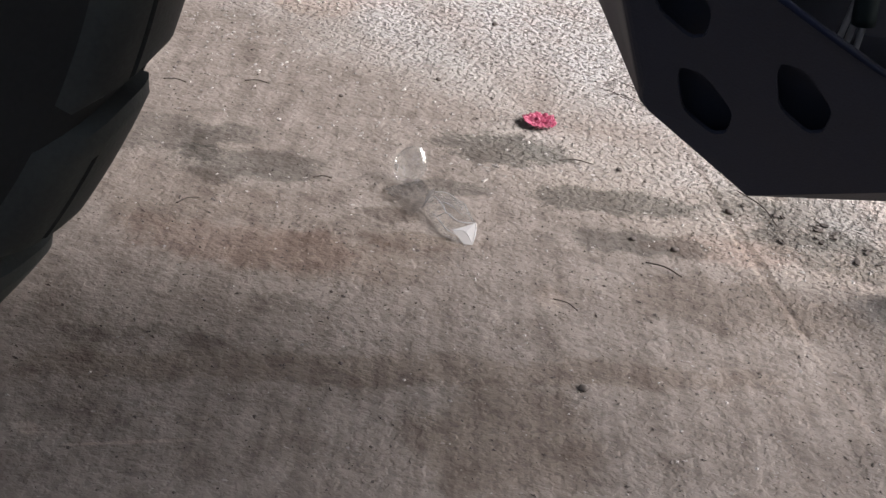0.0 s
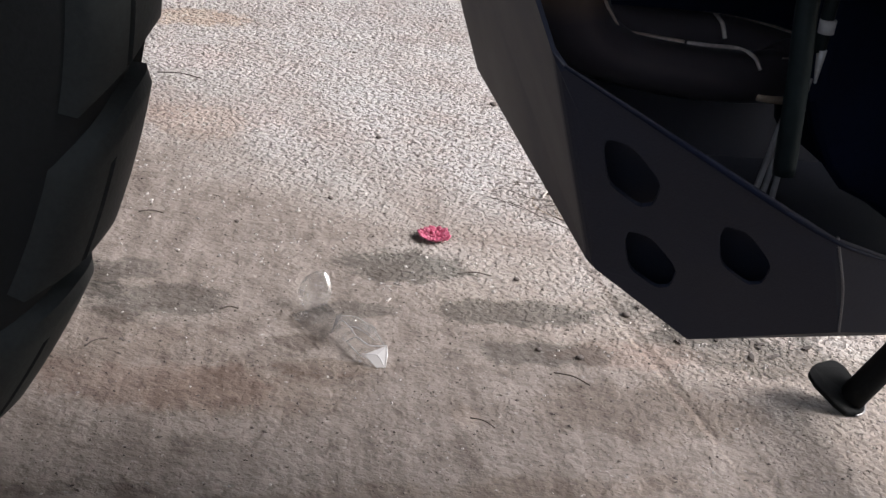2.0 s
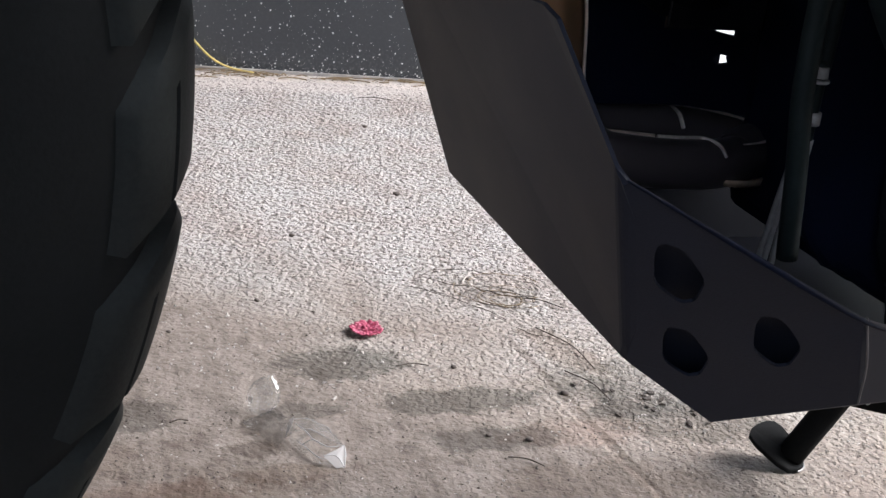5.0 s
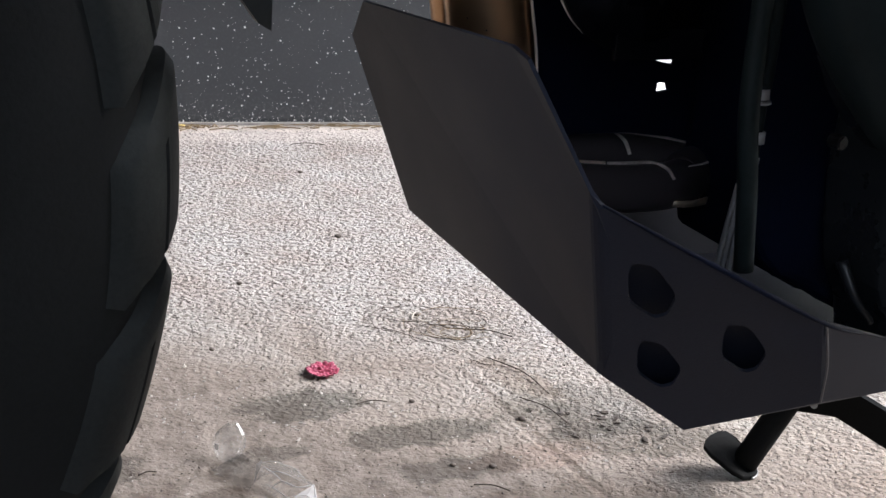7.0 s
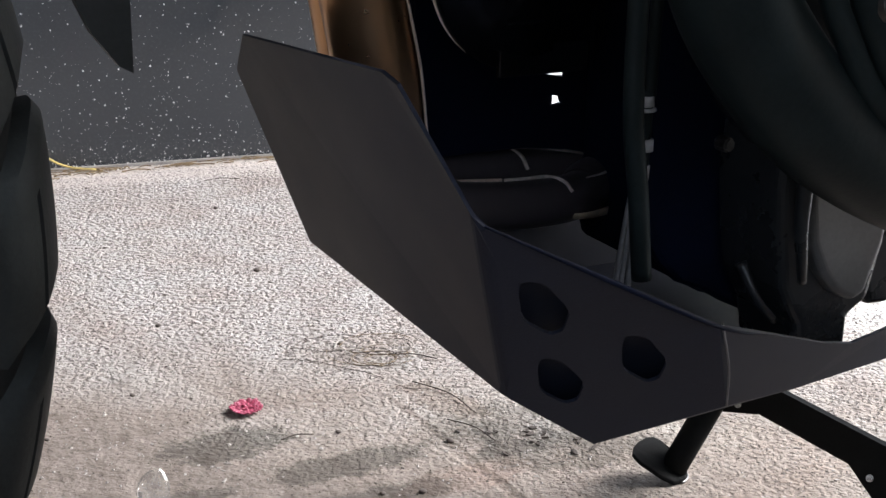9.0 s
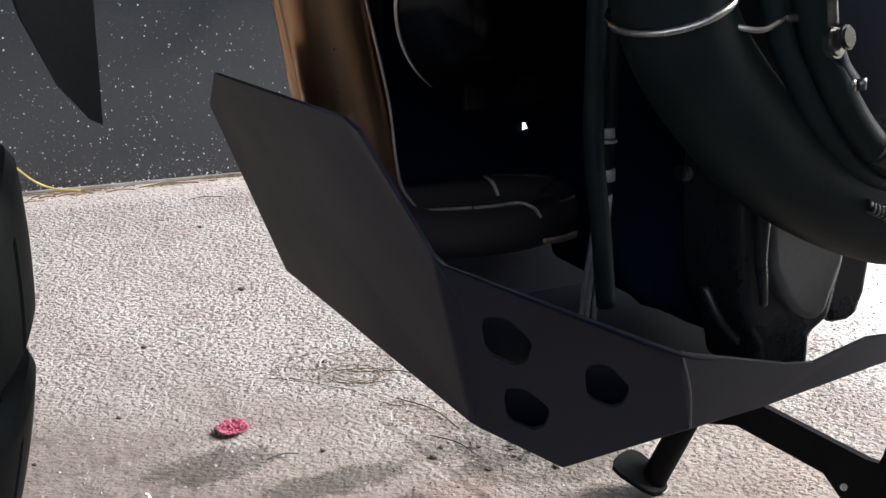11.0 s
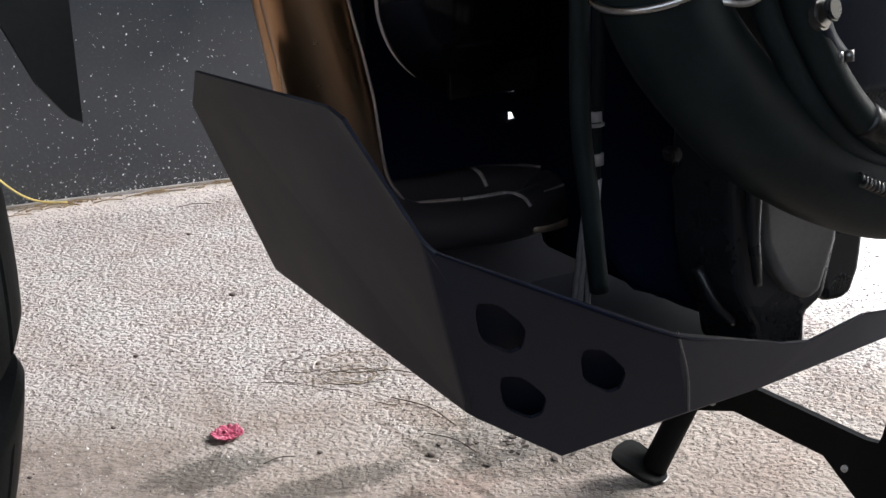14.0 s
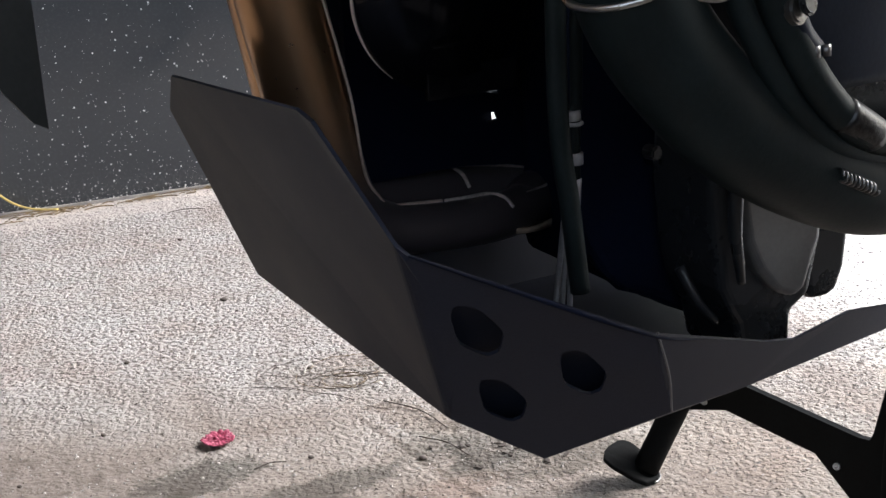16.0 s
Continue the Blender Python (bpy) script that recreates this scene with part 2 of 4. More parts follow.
# floor stains, painted light, shade: x, y, half length, half width, turn, kind, depth
STAINS_LIGHT_SHADE = [
    # not a stain: sunlit floor painted paler towards the opening
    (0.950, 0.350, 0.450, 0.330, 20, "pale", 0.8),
    (-0.285, -0.215, 0.085, 0.035, 24, "grey", 0.45),
    (-0.215, -0.180, 0.040, 0.020, 24, "grey", 0.45),
    (-0.205, -0.295, 0.075, 0.045, 24, "brown", 0.2),
    (-0.120, -0.330, 0.090, 0.030, 20, "pink", 0.5),
    (0.200, -0.135, 0.060, 0.022, 24, "pink", 0.5),
    (0.262, -0.040, 0.075, 0.050, 10, "grey", 0.5),
    (0.190, 0.010, 0.060, 0.020, -50, "brown", 0.4),
    (-0.300, 0.180, 0.090, 0.060, 10, "pink", 0.35),
    (-0.360, 0.330, 0.050, 0.040, 30, "pink", 0.35),
    (-0.010, -0.068, 0.058, 0.028, 24, "grey", 0.75),
    (-0.028, -0.163, 0.036, 0.011, 24, "grey", 0.55),
    # shadow by the bag's mouth, painted as a dark blot
    (-0.066, -0.197, 0.008, 0.016, 0, "dark", 0.45),
    (0.095, -0.108, 0.062, 0.024, 24, "grey", 0.75),
    (0.130, -0.165, 0.075, 0.018, 22, "grey", 0.65),
    (0.205, -0.050, 0.045, 0.030, 20, "grey", 0.4),
    (0.290, -0.090, 0.085, 0.038, 10, "grey", 0.6),
    (-0.175, -0.222, 0.055, 0.030, 24, "grey", 0.65),
    (-0.220, -0.224, 0.018, 0.014, 0, "grey", 0.6),
    # the bag's shadow on the floor, painted as two blots
    (-0.057, -0.233, 0.023, 0.013, 15, "dark", 0.60),
    (-0.022, -0.257, 0.040, 0.012, 24, "brown", 0.42),
    (-0.135, -0.310, 0.10, 0.05, 24, "brown", 0.18),
    (-0.071, -0.318, 0.08, 0.03, 24, "brown", 0.35),
    (-0.163, -0.481, 0.016, 0.010, 10, "dark", 0.4),
    (-0.130, -0.455, 0.012, 0.008, 40, "dark", 0.4),
    (-0.100, -0.452, 0.014, 0.008, 20, "dark", 0.4),
    (-0.068, -0.385, 0.025, 0.014, 15, "dark", 0.35),
    (0.000, -0.430, 0.28, 0.016, 28, "brown", 0.4),
    (0.110, -0.450, 0.05, 0.06, 0, "brown", 0.4),
    (-0.418, 0.468, 0.075, 0.035, 22, "rust", 0.40),
    (-0.280, 0.150, 0.05, 0.045, 0, "rust", 0.15),
    (0.120, 0.140, 0.08, 0.04, 5, "brown", 0.3),
    (0.200, -0.100, 0.15, 0.004, -62, "dark", 0.5),
    (0.240, -0.190, 0.14, 0.003, -60, "pale", 0.5),
    (0.087, -0.283, 0.010, 0.014, 20, "pale", 0.6),
    (-0.142, -0.578, 0.008, 0.006, 0, "pale", 1.0),
    (-0.092, -0.565, 0.045, 0.0014, 33, "pale", 0.7),
    (-0.350, 0.775, 0.50, 0.022, 15.6, "pale", 0.5),
    (0.210, -0.215, 0.08, 0.04, 20, "brown", 0.3),
]

M_FLOOR = concrete()
M_PLATE = worn("black_powder_coat", (0.0185, 0.0218, 0.0345), 0.56, 0.0, 9, 0.2, 0.0002, 0.16, 900)
M_RUBBER = worn("tyre_rubber", (0.019, 0.022, 0.021), 0.7, 0.0, 25, 0.35, 0.0004, 0.35)
# darker copy of the tyre rubber; the grooves' shade is in its colour
M_GROOVE = worn("shaded_groove_rubber", (0.010, 0.011, 0.011), 0.85, 0.0, 25, 0.3, 0.0003, 0.3)
M_ENGINE = worn("black_engine_paint", (0.0085, 0.0130, 0.0230), 0.45, 0.0, 20, 0.3, 0.0002, 0.3)
# near-black albedo: the shade inside the engine is put into this colour
M_HOLLOW = worn("hollow_shade_black", (0.0036, 0.0066, 0.0190), 0.65, 0.0, 20, 0.3, 0.0002, 0.12)
M_COVER = worn("satin_black_cover", (0.020, 0.021, 0.022), 0.27, 0.0, 14, 0.2, 0.0001, 0.5)
# lighter copy of the black cover, with the light on it painted in
M_LOWER = worn("lit_black_cover", (0.085, 0.083, 0.08), 0.36, 0.0, 14, 0.25, 0.0001, 0.5)
M_PLASTIC = worn("black_plastic", (0.017, 0.019, 0.019), 0.5, 0.0, 12, 0.3, 0.0002, 0.3)
M_HOSE = worn("black_hose_rubber", (0.0130, 0.0180, 0.0178), 0.5, 0.0, 30, 0.3, 0.0002, 0.16)
M_STEEL = worn("bright_steel", (0.60, 0.59, 0.57), 0.28, 1.0, 60, 0.2, 0.0001)
M_DULL = worn("dull_steel", (0.21, 0.205, 0.20), 0.33, 1.0, 90, 0.35, 0.0002)
M_STAND = worn("black_stand_steel", (0.0075, 0.0080, 0.0080), 0.75, 0.0, 20, 0.35, 0.0003, 0.08)
M_WHITE = worn("white_fleck", (0.75, 0.77, 0.78), 0.6, 0.0, 80, 0.1, 0)
M_TRIM = worn("pale_dusty_trim", (0.42, 0.40, 0.38), 0.8, 0.0, 40, 0.3, 0.001)
M_CORD = worn("yellow_cord", (0.60, 0.47, 0.16), 0.7, 0.0, 120, 0.25, 0.0005)
M_STRAW = worn("dry_straw", (0.26, 0.19, 0.11), 0.85, 0.0, 60, 0.4, 0.0003)
M_BARK = worn("dark_twig", (0.075, 0.06, 0.05), 0.85, 0.0, 60, 0.4, 0.0003)
M_PEBBLE = worn("pale_grit", (0.42, 0.39, 0.36), 0.85, 0.0, 90, 0.45, 0.0004)
M_DARKGRIT = worn("dark_grit", (0.125, 0.105, 0.092), 0.9, 0.0, 90, 0.4, 0.0004)
M_WALL = worn("bounce_plaster", (0.50, 0.42, 0.355), 0.9, 0.0, 3, 0.12, 0.001)
M_ROOF = worn("sky_block_sheet", (0.22, 0.19, 0.165), 0.7, 0.0, 2, 0.15, 0.001)
M_GLOSS = worn("glossy_black_paint", (0.004, 0.004, 0.005), 0.16, 0.0, 20, 0.2, 0.0, 0.5)
M_TAG = worn("pale_bright_metal", (0.58, 0.555, 0.53), 0.35, 0.2, 60, 0.2, 0.0)
# pale steels for pipe and canister highlights modelled as thin tubes
M_GLINT = worn("pipe_glint_steel", (0.72, 0.58, 0.48), 0.40, 0.35, 60, 0.25, 0.0001)
M_GLINT_DIM = worn("dull_pipe_glint", (0.74, 0.63, 0.56), 0.35, 0.3, 60, 0.4, 0.0001)
# the weld's highlight, put into a paler base colour
M_BEAD = worn("weld_highlight", (0.10, 0.10, 0.105), 0.4, 0.2, 60, 0.3, 0.0001)
M_BRONZE = worn("pale_bronze_sheen", (0.74, 0.56, 0.40), 0.42, 0.2, 60, 0.3, 0.0001)


def wrapper_paper():
    """Bright pink paper, its white highlights painted in as pale flecks on the creases."""
    m = mat("pink_paper", (0.45, 0.06, 0.12), 0.6)
    n = Net(m)
    v = n.coords()
    fine, broad = n.noise(v, 420, 3, 0.6), n.noise(v, 130, 3)
    c = n.ramp(broad.outputs["Fac"], 0.35, 0.65, (0.26, 0.026, 0.068, 1), (0.44, 0.062, 0.125, 1))
    n.link(n.mixc(n.ramp(fine.outputs["Fac"], 0.52, 0.66, (0, 0, 0, 1), (0.65,) * 3 + (1,)), c, (0.74, 0.34, 0.42, 1)), n.bsdf.inputs["Base Color"])
    n.link(n.bump(fine.outputs["Fac"], 0.7, 0.0012), n.bsdf.inputs["Normal"])
    return m


M_PETAL = wrapper_paper()


def burnt_steel():
    """Header steel, heat-tinted from bronze above to dark grey below."""
    m = mat("burnt_steel", (0.1, 0.07, 0.05), 0.36, 0.65, 0.3)
    n = Net(m)
    v = n.coords()
    sep = n.t.nodes.new("ShaderNodeSeparateXYZ")
    n.link(v, sep.inputs[0])
    cloud = n.noise(v, 18, 4)
    h = n.math("ADD", sep.outputs["Z"], n.math("MULTIPLY", n.math("SUBTRACT", cloud.outputs["Fac"], 0.5), 0.03))
    mr = n.t.nodes.new("ShaderNodeMapRange")
    n.link(h, mr.inputs[0])
    mr.inputs[1].default_value, mr.inputs[2].default_value = 0.36, 0.42
    n.link(n.ramp(mr.outputs[0], 0.0, 1.0, (0.122, 0.103, 0.106, 1), (0.62, 0.38, 0.21, 1)), n.bsdf.inputs["Base Color"])
    fine = n.noise(v, 120, 4)
    n.link(n.math("MULTIPLY_ADD", mr.outputs[0], 0.45, 0.50), n.bsdf.inputs["Metallic"])
    n.link(n.math("ADD", n.math("MULTIPLY", fine.outputs["Fac"], 0.08), n.math("MULTIPLY_ADD", mr.outputs[0], -0.04, 0.29)), n.bsdf.inputs["Roughness"])
    return m


def gloss_panel():
    """A dark, dusty polished panel."""
    m = mat("dark_polished_panel", (0.046, 0.052, 0.060), 0.14)
    n = Net(m)
    v = n.coords()
    sep = n.t.nodes.new("ShaderNodeSeparateXYZ")
    n.link(v, sep.inputs[0])
    cloud, fine = n.noise(v, 6, 5), n.noise(v, 240, 4, 0.75)
    dust = n.math("MULTIPLY", n.ramp(fine.outputs["Fac"], 0.52, 0.75), 0.6)
    low = n.t.nodes.new("ShaderNodeMapRange")
    n.link(sep.outputs["Z"], low.inputs[0])
    low.inputs[1].default_value, low.inputs[2].default_value = 0.05, 0.0
    dust = n.math("ADD", n.math("MULTIPLY", dust, n.math("MULTIPLY_ADD", low.outputs[0], 0.7, 0.12)), n.math("MULTIPLY", cloud.outputs["Fac"], 0.06))
    n.link(n.mixc(dust, (0.046, 0.052, 0.060, 1), (0.40, 0.41, 0.42, 1)), n.bsdf.inputs["Base Color"])
    n.link(n.math("MULTIPLY_ADD", cloud.outputs["Fac"], 0.06, 0.04), n.bsdf.inputs["Roughness"])
    return m


def clear_film(hazy=0.08, cloud="ShaderNodeBsdfTranslucent"):
    """Thin clear film: mostly see-through, glossy at its creases and rims."""
    m = mat("clear_film", (0.9, 0.9, 0.9), 0.1)
    n = Net(m)
    out = n.t.nodes["Material Output"]
    clear, gloss, haze = n.t.nodes.new("ShaderNodeBsdfTransparent"), n.put("ShaderNodeBsdfGlossy", Roughness=0.12), n.t.nodes.new(cloud)
    clear.inputs["Color"].default_value = (0.995, 0.995, 0.99, 1)
    v = n.coords()
    cr = n.noise(v, 70, 3)
    normal = n.bump(cr.outputs["Fac"], 0.5, 0.003)
    n.link(normal, gloss.inputs["Normal"])
    rim = n.put("ShaderNodeLayerWeight", Blend=0.32)
    n.link(normal, rim.inputs["Normal"])
    amount = n.math("MULTIPLY_ADD", rim.outputs["Facing"], 0.60, 0.05)
    a, b = n.t.nodes.new("ShaderNodeMixShader"), n.t.nodes.new("ShaderNodeMixShader")
    b.inputs[0].default_value = hazy
    n.link(amount, a.inputs[0])
    n.link(clear.outputs[0], a.inputs[1])
    n.link(gloss.outputs[0], a.inputs[2])
    n.link(a.outputs[0], b.inputs[1])
    n.link(haze.outputs[0], b.inputs[2])
    n.link(b.outputs[0], out.inputs["Surface"])
    return m


M_PIPE, M_PANEL, M_FILM = burnt_steel(), gloss_panel(), clear_film()


# ---------------- mesh helpers ----------------
def to_mesh(name, bm, material, smooth=False):
    me = bpy.data.meshes.new(name)
    bmesh.ops.recalc_face_normals(bm, faces=bm.faces)
    bm.to_mesh(me)
    bm.free()
    me.materials.append(material)
    if smooth:
        for p in me.polygons:
            p.use_smooth = True
    return me


def part(name, bm, material, parent=None, label="", smooth=False):
    ob = new(name, to_mesh(name, bm, material, smooth))
    ob.parent = parent
    if label:
        tagged(ob, label)
    return ob


def prism(outline, depth, axis=(0, 0, 1)):
    """A flat outline of 3D points pushed along axis by depth."""
    bm = bmesh.new()
    low = [bm.verts.new(p) for p in outline]
    f = bm.faces.new(low)
    r = bmesh.ops.extrude_face_region(bm, geom=[f])
    bmesh.ops.translate(bm, verts=[g for g in r["geom"] if isinstance(g, bmesh.types.BMVert)], vec=Vector(axis) * depth)
    return bm


def box(x0, x1, y0, y1, z0, z1, bevel=0.0, segments=2):
    bm = bmesh.new()
    bmesh.ops.create_cube(bm, size=1)
    for v in bm.verts:
        v.co = Vector((x0 + (v.co.x + 0.5) * (x1 - x0), y0 + (v.co.y + 0.5) * (y1 - y0), z0 + (v.co.z + 0.5) * (z1 - z0)))
    if bevel:
        bmesh.ops.bevel(bm, geom=bm.edges[:], offset=bevel, segments=segments, affect="EDGES", profile=0.6)
    return bm


def smooth_path(points, per=8):
    """A Catmull-Rom line through the points."""
    ps = [Vector(p) for p in points]
    ps = [2 * ps[0] - ps[1], *ps, 2 * ps[-1] - ps[-2]]
    out = []
    for a, b, c, d in zip(ps, ps[1:], ps[2:], ps[3:]):
        for i in range(per):
            t = i / per
            out.append(0.5 * (2 * b + (c - a) * t + (2 * a - 5 * b + 4 * c - d) * t * t + (3 * b - a - 3 * c + d) * t ** 3))
    return [*out, ps[-2]]


def tube(points, radius, sides=16, per=8, bm=None, caps=True):
    """A round tube along a smooth line; radius is a number or a function of 0..1."""
    bm = bm or bmesh.new()
    line = smooth_path(points, per)
    side = Vector((0.31, 0.57, 0.76)).normalized()
    rings = []
    for i, p in enumerate(line):
        way = (line[min(i + 1, len(line) - 1)] - line[max(i - 1, 0)]).normalized()
        side = (side - way * side.dot(way)).normalized()
        up = way.cross(side)
        r = radius(i / (len(line) - 1)) if callable(radius) else radius
        rings.append([bm.verts.new(p + (side * math.cos(a) + up * math.sin(a)) * r) for a in [2 * math.pi * k / sides for k in range(sides)]])
    for a, b in zip(rings, rings[1:]):
        for k in range(sides):
            bm.faces.new((a[k], a[(k + 1) % sides], b[(k + 1) % sides], b[k]))
    if caps:
        bm.faces.new(rings[0][::-1])
        bm.faces.new(rings[-1])
    return bm


def disc(centre, axis, radius, depth, sides=20, bevel=0.0):
    bm = bmesh.new()
    bmesh.ops.create_cone(bm, cap_ends=True, segments=sides, radius1=radius, radius2=radius, depth=depth)
    if bevel:
        bmesh.ops.bevel(bm, geom=[e for e in bm.edges if len(e.link_faces) == 2 and e.calc_face_angle(0) > 1], offset=bevel, segments=2, affect="EDGES")
    q = Vector(axis).to_track_quat("Z", "Y").to_matrix().to_4x4()
    bmesh.ops.transform(bm, matrix=Matrix.Translation(centre) @ q, verts=bm.verts)
    return bm


def soften(ob, width, segments=2):
    b = ob.modifiers.new("bevel", "BEVEL")
    b.width, b.segments, b.limit_method, b.angle_limit = width, segments, "ANGLE", radians(25)
    return ob


# ---------------- the place ----------------
g = bmesh.new()
bmesh.ops.create_grid(g, x_segments=8, y_segments=8, size=60)
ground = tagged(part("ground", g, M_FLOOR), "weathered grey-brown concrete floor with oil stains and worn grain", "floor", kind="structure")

# the dark panel stands across the back, a little askew
WALL_AT, WALL_TURN = Vector((-0.05, 0.880, 0)), math.atan(0.28)
WALL_M = Matrix.Translation(WALL_AT) @ Matrix.Rotation(WALL_TURN, 4, "Z")
wall_back = part("wall_back", box(-2.6, 0.42, 0.0, 0.10, 0.005, 2.55), M_PANEL)
wall_back.matrix_world = WALL_M
tagged(wall_back, "dark polished wall panel sprinkled with white flecks", "wall", kind="structure")
trim = part("trim", box(-2.6, 0.44, -0.003, 0.11, 0.0, 0.005, 0.001), M_TRIM)
trim.matrix_world = WALL_M
tagged(trim, "pale dusty strip along the foot of the dark wall", "trim", kind="structure")
# unseen walls and roof, added to block and bounce light
unseen_wall_left = tagged(part("unseen_wall_left", box(-3.0, -2.85, -3.0, 1.6, 0, 2.55), M_WALL), "unseen plastered wall added on the left to bounce light", "wall", kind="structure")
unseen_wall_front = tagged(part("unseen_wall_front", box(-2.85, 1.65, -3.2, -3.0, 0, 0.80), M_WALL), "unseen low wall added behind the camera to shape the light", "wall", kind="structure")
unseen_wall_right = tagged(part("unseen_wall_right", box(1.5, 1.65, -3.0, -0.42, 0, 2.55), M_WALL), "unseen wall added on the right to block the sun", "wall", kind="structure")
ceiling = tagged(part("ceiling", box(-3.1, ROOF_X, -3.1, ROOF_Y, 2.56, 2.66), M_ROOF), "unseen roof added to block the sky", "ceiling", kind="structure")

# ---------------- the motorcycle: x to its rear, -y to its near side ----------------
bike = new("motorcycle")
bike.matrix_world = Matrix.Translation((0.2163, -0.4674, 0)) @ Matrix.Rotation(math.atan2(0.42, 0.9075), 4, "Z")
tagged(bike, "black adventure motorcycle with a folded skid plate, on its centre stand", "motorcycle")


def local(s, w, z):
    """Along the bike, towards the near side, up."""
    return Vector((s, -w, z))


# --- front wheel
R_TYRE = 0.381
AXLE = local(-0.664, 0.021, R_TYRE)
TYRE_HALF = 0.060
# the wheel's turn and lean are fitted to its outline in the camera's view
FOOTPRINT = Matrix.Translation(local(-0.664, 0.021, 0))
WHEEL_FIT = FOOTPRINT @ Matrix.Rotation(0.085, 4, "Z") @ Matrix.Rotation(0.069, 4, "X") @ FOOTPRINT.inverted()


def tread(phi, lift=0.0):
    """The tyre's section: offset to the near side and radius."""
    return TYRE_HALF * math.sin(phi) * (1 + lift * 6), R_TYRE - 0.009 + lift - TYRE_HALF * 0.62 * (1 - math.cos(phi))


def tyre_mesh():
    bm = bmesh.new()
    rings = []
    section = [tread(-1.5 + 3.0 * k / 20) for k in range(21)]
    section = [(-0.048, 0.255), (-0.060, 0.285)] + section + [(0.060, 0.285), (0.048, 0.255)]
    for i in range(96):
        a = 2 * math.pi * i / 96
        rings.append([bm.verts.new(AXLE + Vector((r * math.cos(a), -o, r * math.sin(a)))) for o, r in section])
    for i in range(96):
        a, b = rings[i], rings[(i + 1) % 96]
        for k in range(len(section)):
            j = (k + 1) % len(section)
            bm.faces.new((a[k], a[j], b[j], b[k]))
    bmesh.ops.transform(bm, matrix=WHEEL_FIT, verts=bm.verts)
    return bm


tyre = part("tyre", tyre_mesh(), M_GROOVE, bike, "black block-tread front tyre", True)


def block_mesh(side, start, end, span, height=0.0095):
    """One tread block round angle 0 of the wheel: its ends bow and sweep down over the shoulder, and a slit opens at its lower end."""
    bm = bmesh.new()
    nu, nv = 14, 20
    slit = (13, 14)
    tops, feet = {}, {}

    def bend(v):
        return 0.012 * math.sin(math.pi * min(1.0, v * 1.5)) - 0.065 * max(0.0, (v - 0.40) / 0.60) ** 1.8

    for i in range(nu + 1):
        u = i / nu
        for j in range(nv + 1):
            v = j / nv
            phi = start + (end - start) * v
            a = span * (u - 0.5) * (1 - 0.12 * v * v) + bend(v)
            edge = min(u * 1.3, (1 - u) * 1.3, v * 0.7, (1 - v) * 0.7)
            o, r = tread(side * phi, height * min(1.0, 0.70 + edge * 3.4))
            tops[i, j] = bm.verts.new((r * math.cos(a), -o, r * math.sin(a)))
            o, r = tread(side * phi, -0.004)
            feet[i, j] = bm.verts.new((r * math.cos(a), -o, r * math.sin(a)))

    def solid(i, j):
        return 0 <= i < nu and 0 <= j < nv and not (slit[0] <= j < slit[1] and i < nu * 0.72)

    for i in range(nu):
        for j in range(nv):
            if not solid(i, j):
                continue
            bm.faces.new((tops[i, j], tops[i + 1, j], tops[i + 1, j + 1], tops[i, j + 1]))
            for k, l, p, q in ((i - 1, j, (i, j), (i, j + 1)), (i + 1, j, (i + 1, j), (i + 1, j + 1)), (i, j - 1, (i, j), (i + 1, j)), (i, j + 1, (i, j + 1), (i + 1, j + 1))):
                if not solid(k, l):
                    bm.faces.new((tops[p], tops[q], feet[q], feet[p]))
    bmesh.ops.delete(bm, geom=[v for v in bm.verts if not v.link_faces], context="VERTS")
    return to_mesh("tread_block", bm, M_RUBBER, False)


BLOCKS, TREAD_PHASE = 26, 0.2
near_me = block_mesh(1, 0.10, 1.42, 2 * math.pi / BLOCKS * 0.80)
far_me = block_mesh(-1, 0.10, 1.42, 2 * math.pi / BLOCKS * 0.80)
for i in range(BLOCKS):
    for me, shift in ((near_me, 0.0), (far_me, 0.5)):
        b = new("tread_block", me)
        b.parent = tyre
        b.matrix_basis = WHEEL_FIT @ Matrix.Translation(AXLE) @ Matrix.Rotation(-2 * math.pi * (i + shift + TREAD_PHASE) / BLOCKS, 4, "Y")
for me in (near_me, far_me):
    for f in me.polygons:
        f.use_smooth = True
    me.set_sharp_from_angle(angle=radians(35))

bm = bmesh.new()
prof = [(-0.045, 0.262), (-0.046, 0.250), (-0.02, 0.236), (0.02, 0.236), (0.046, 0.250), (0.045, 0.262), (0.03, 0.252), (-0.03, 0.252)]
rings = []
for i in range(64):
    a = 2 * math.pi * i / 64
    rings.append([bm.verts.new(AXLE + Vector((r * math.cos(a), -o, r * math.sin(a)))) for o, r in prof])
for i in range(64):
    for k in range(8):
        bm.faces.new((rings[i][k], rings[i][(k + 1) % 8], rings[(i + 1) % 64][(k + 1) % 8], rings[(i + 1) % 64][k]))
bmesh.ops.transform(bm, matrix=WHEEL_FIT, verts=bm.verts)
rim = part("rim", bm, worn("bronze_rim", (0.20, 0.13, 0.06), 0.4, 0.8, 30, 0.2, 0), bike, "bronze wheel rim", True)
hub = part("hub", disc(WHEEL_FIT @ AXLE, WHEEL_FIT.to_3x3() @ Vector((0, 1, 0)), 0.045, 0.11, 24, 0.004), M_ENGINE, rim)
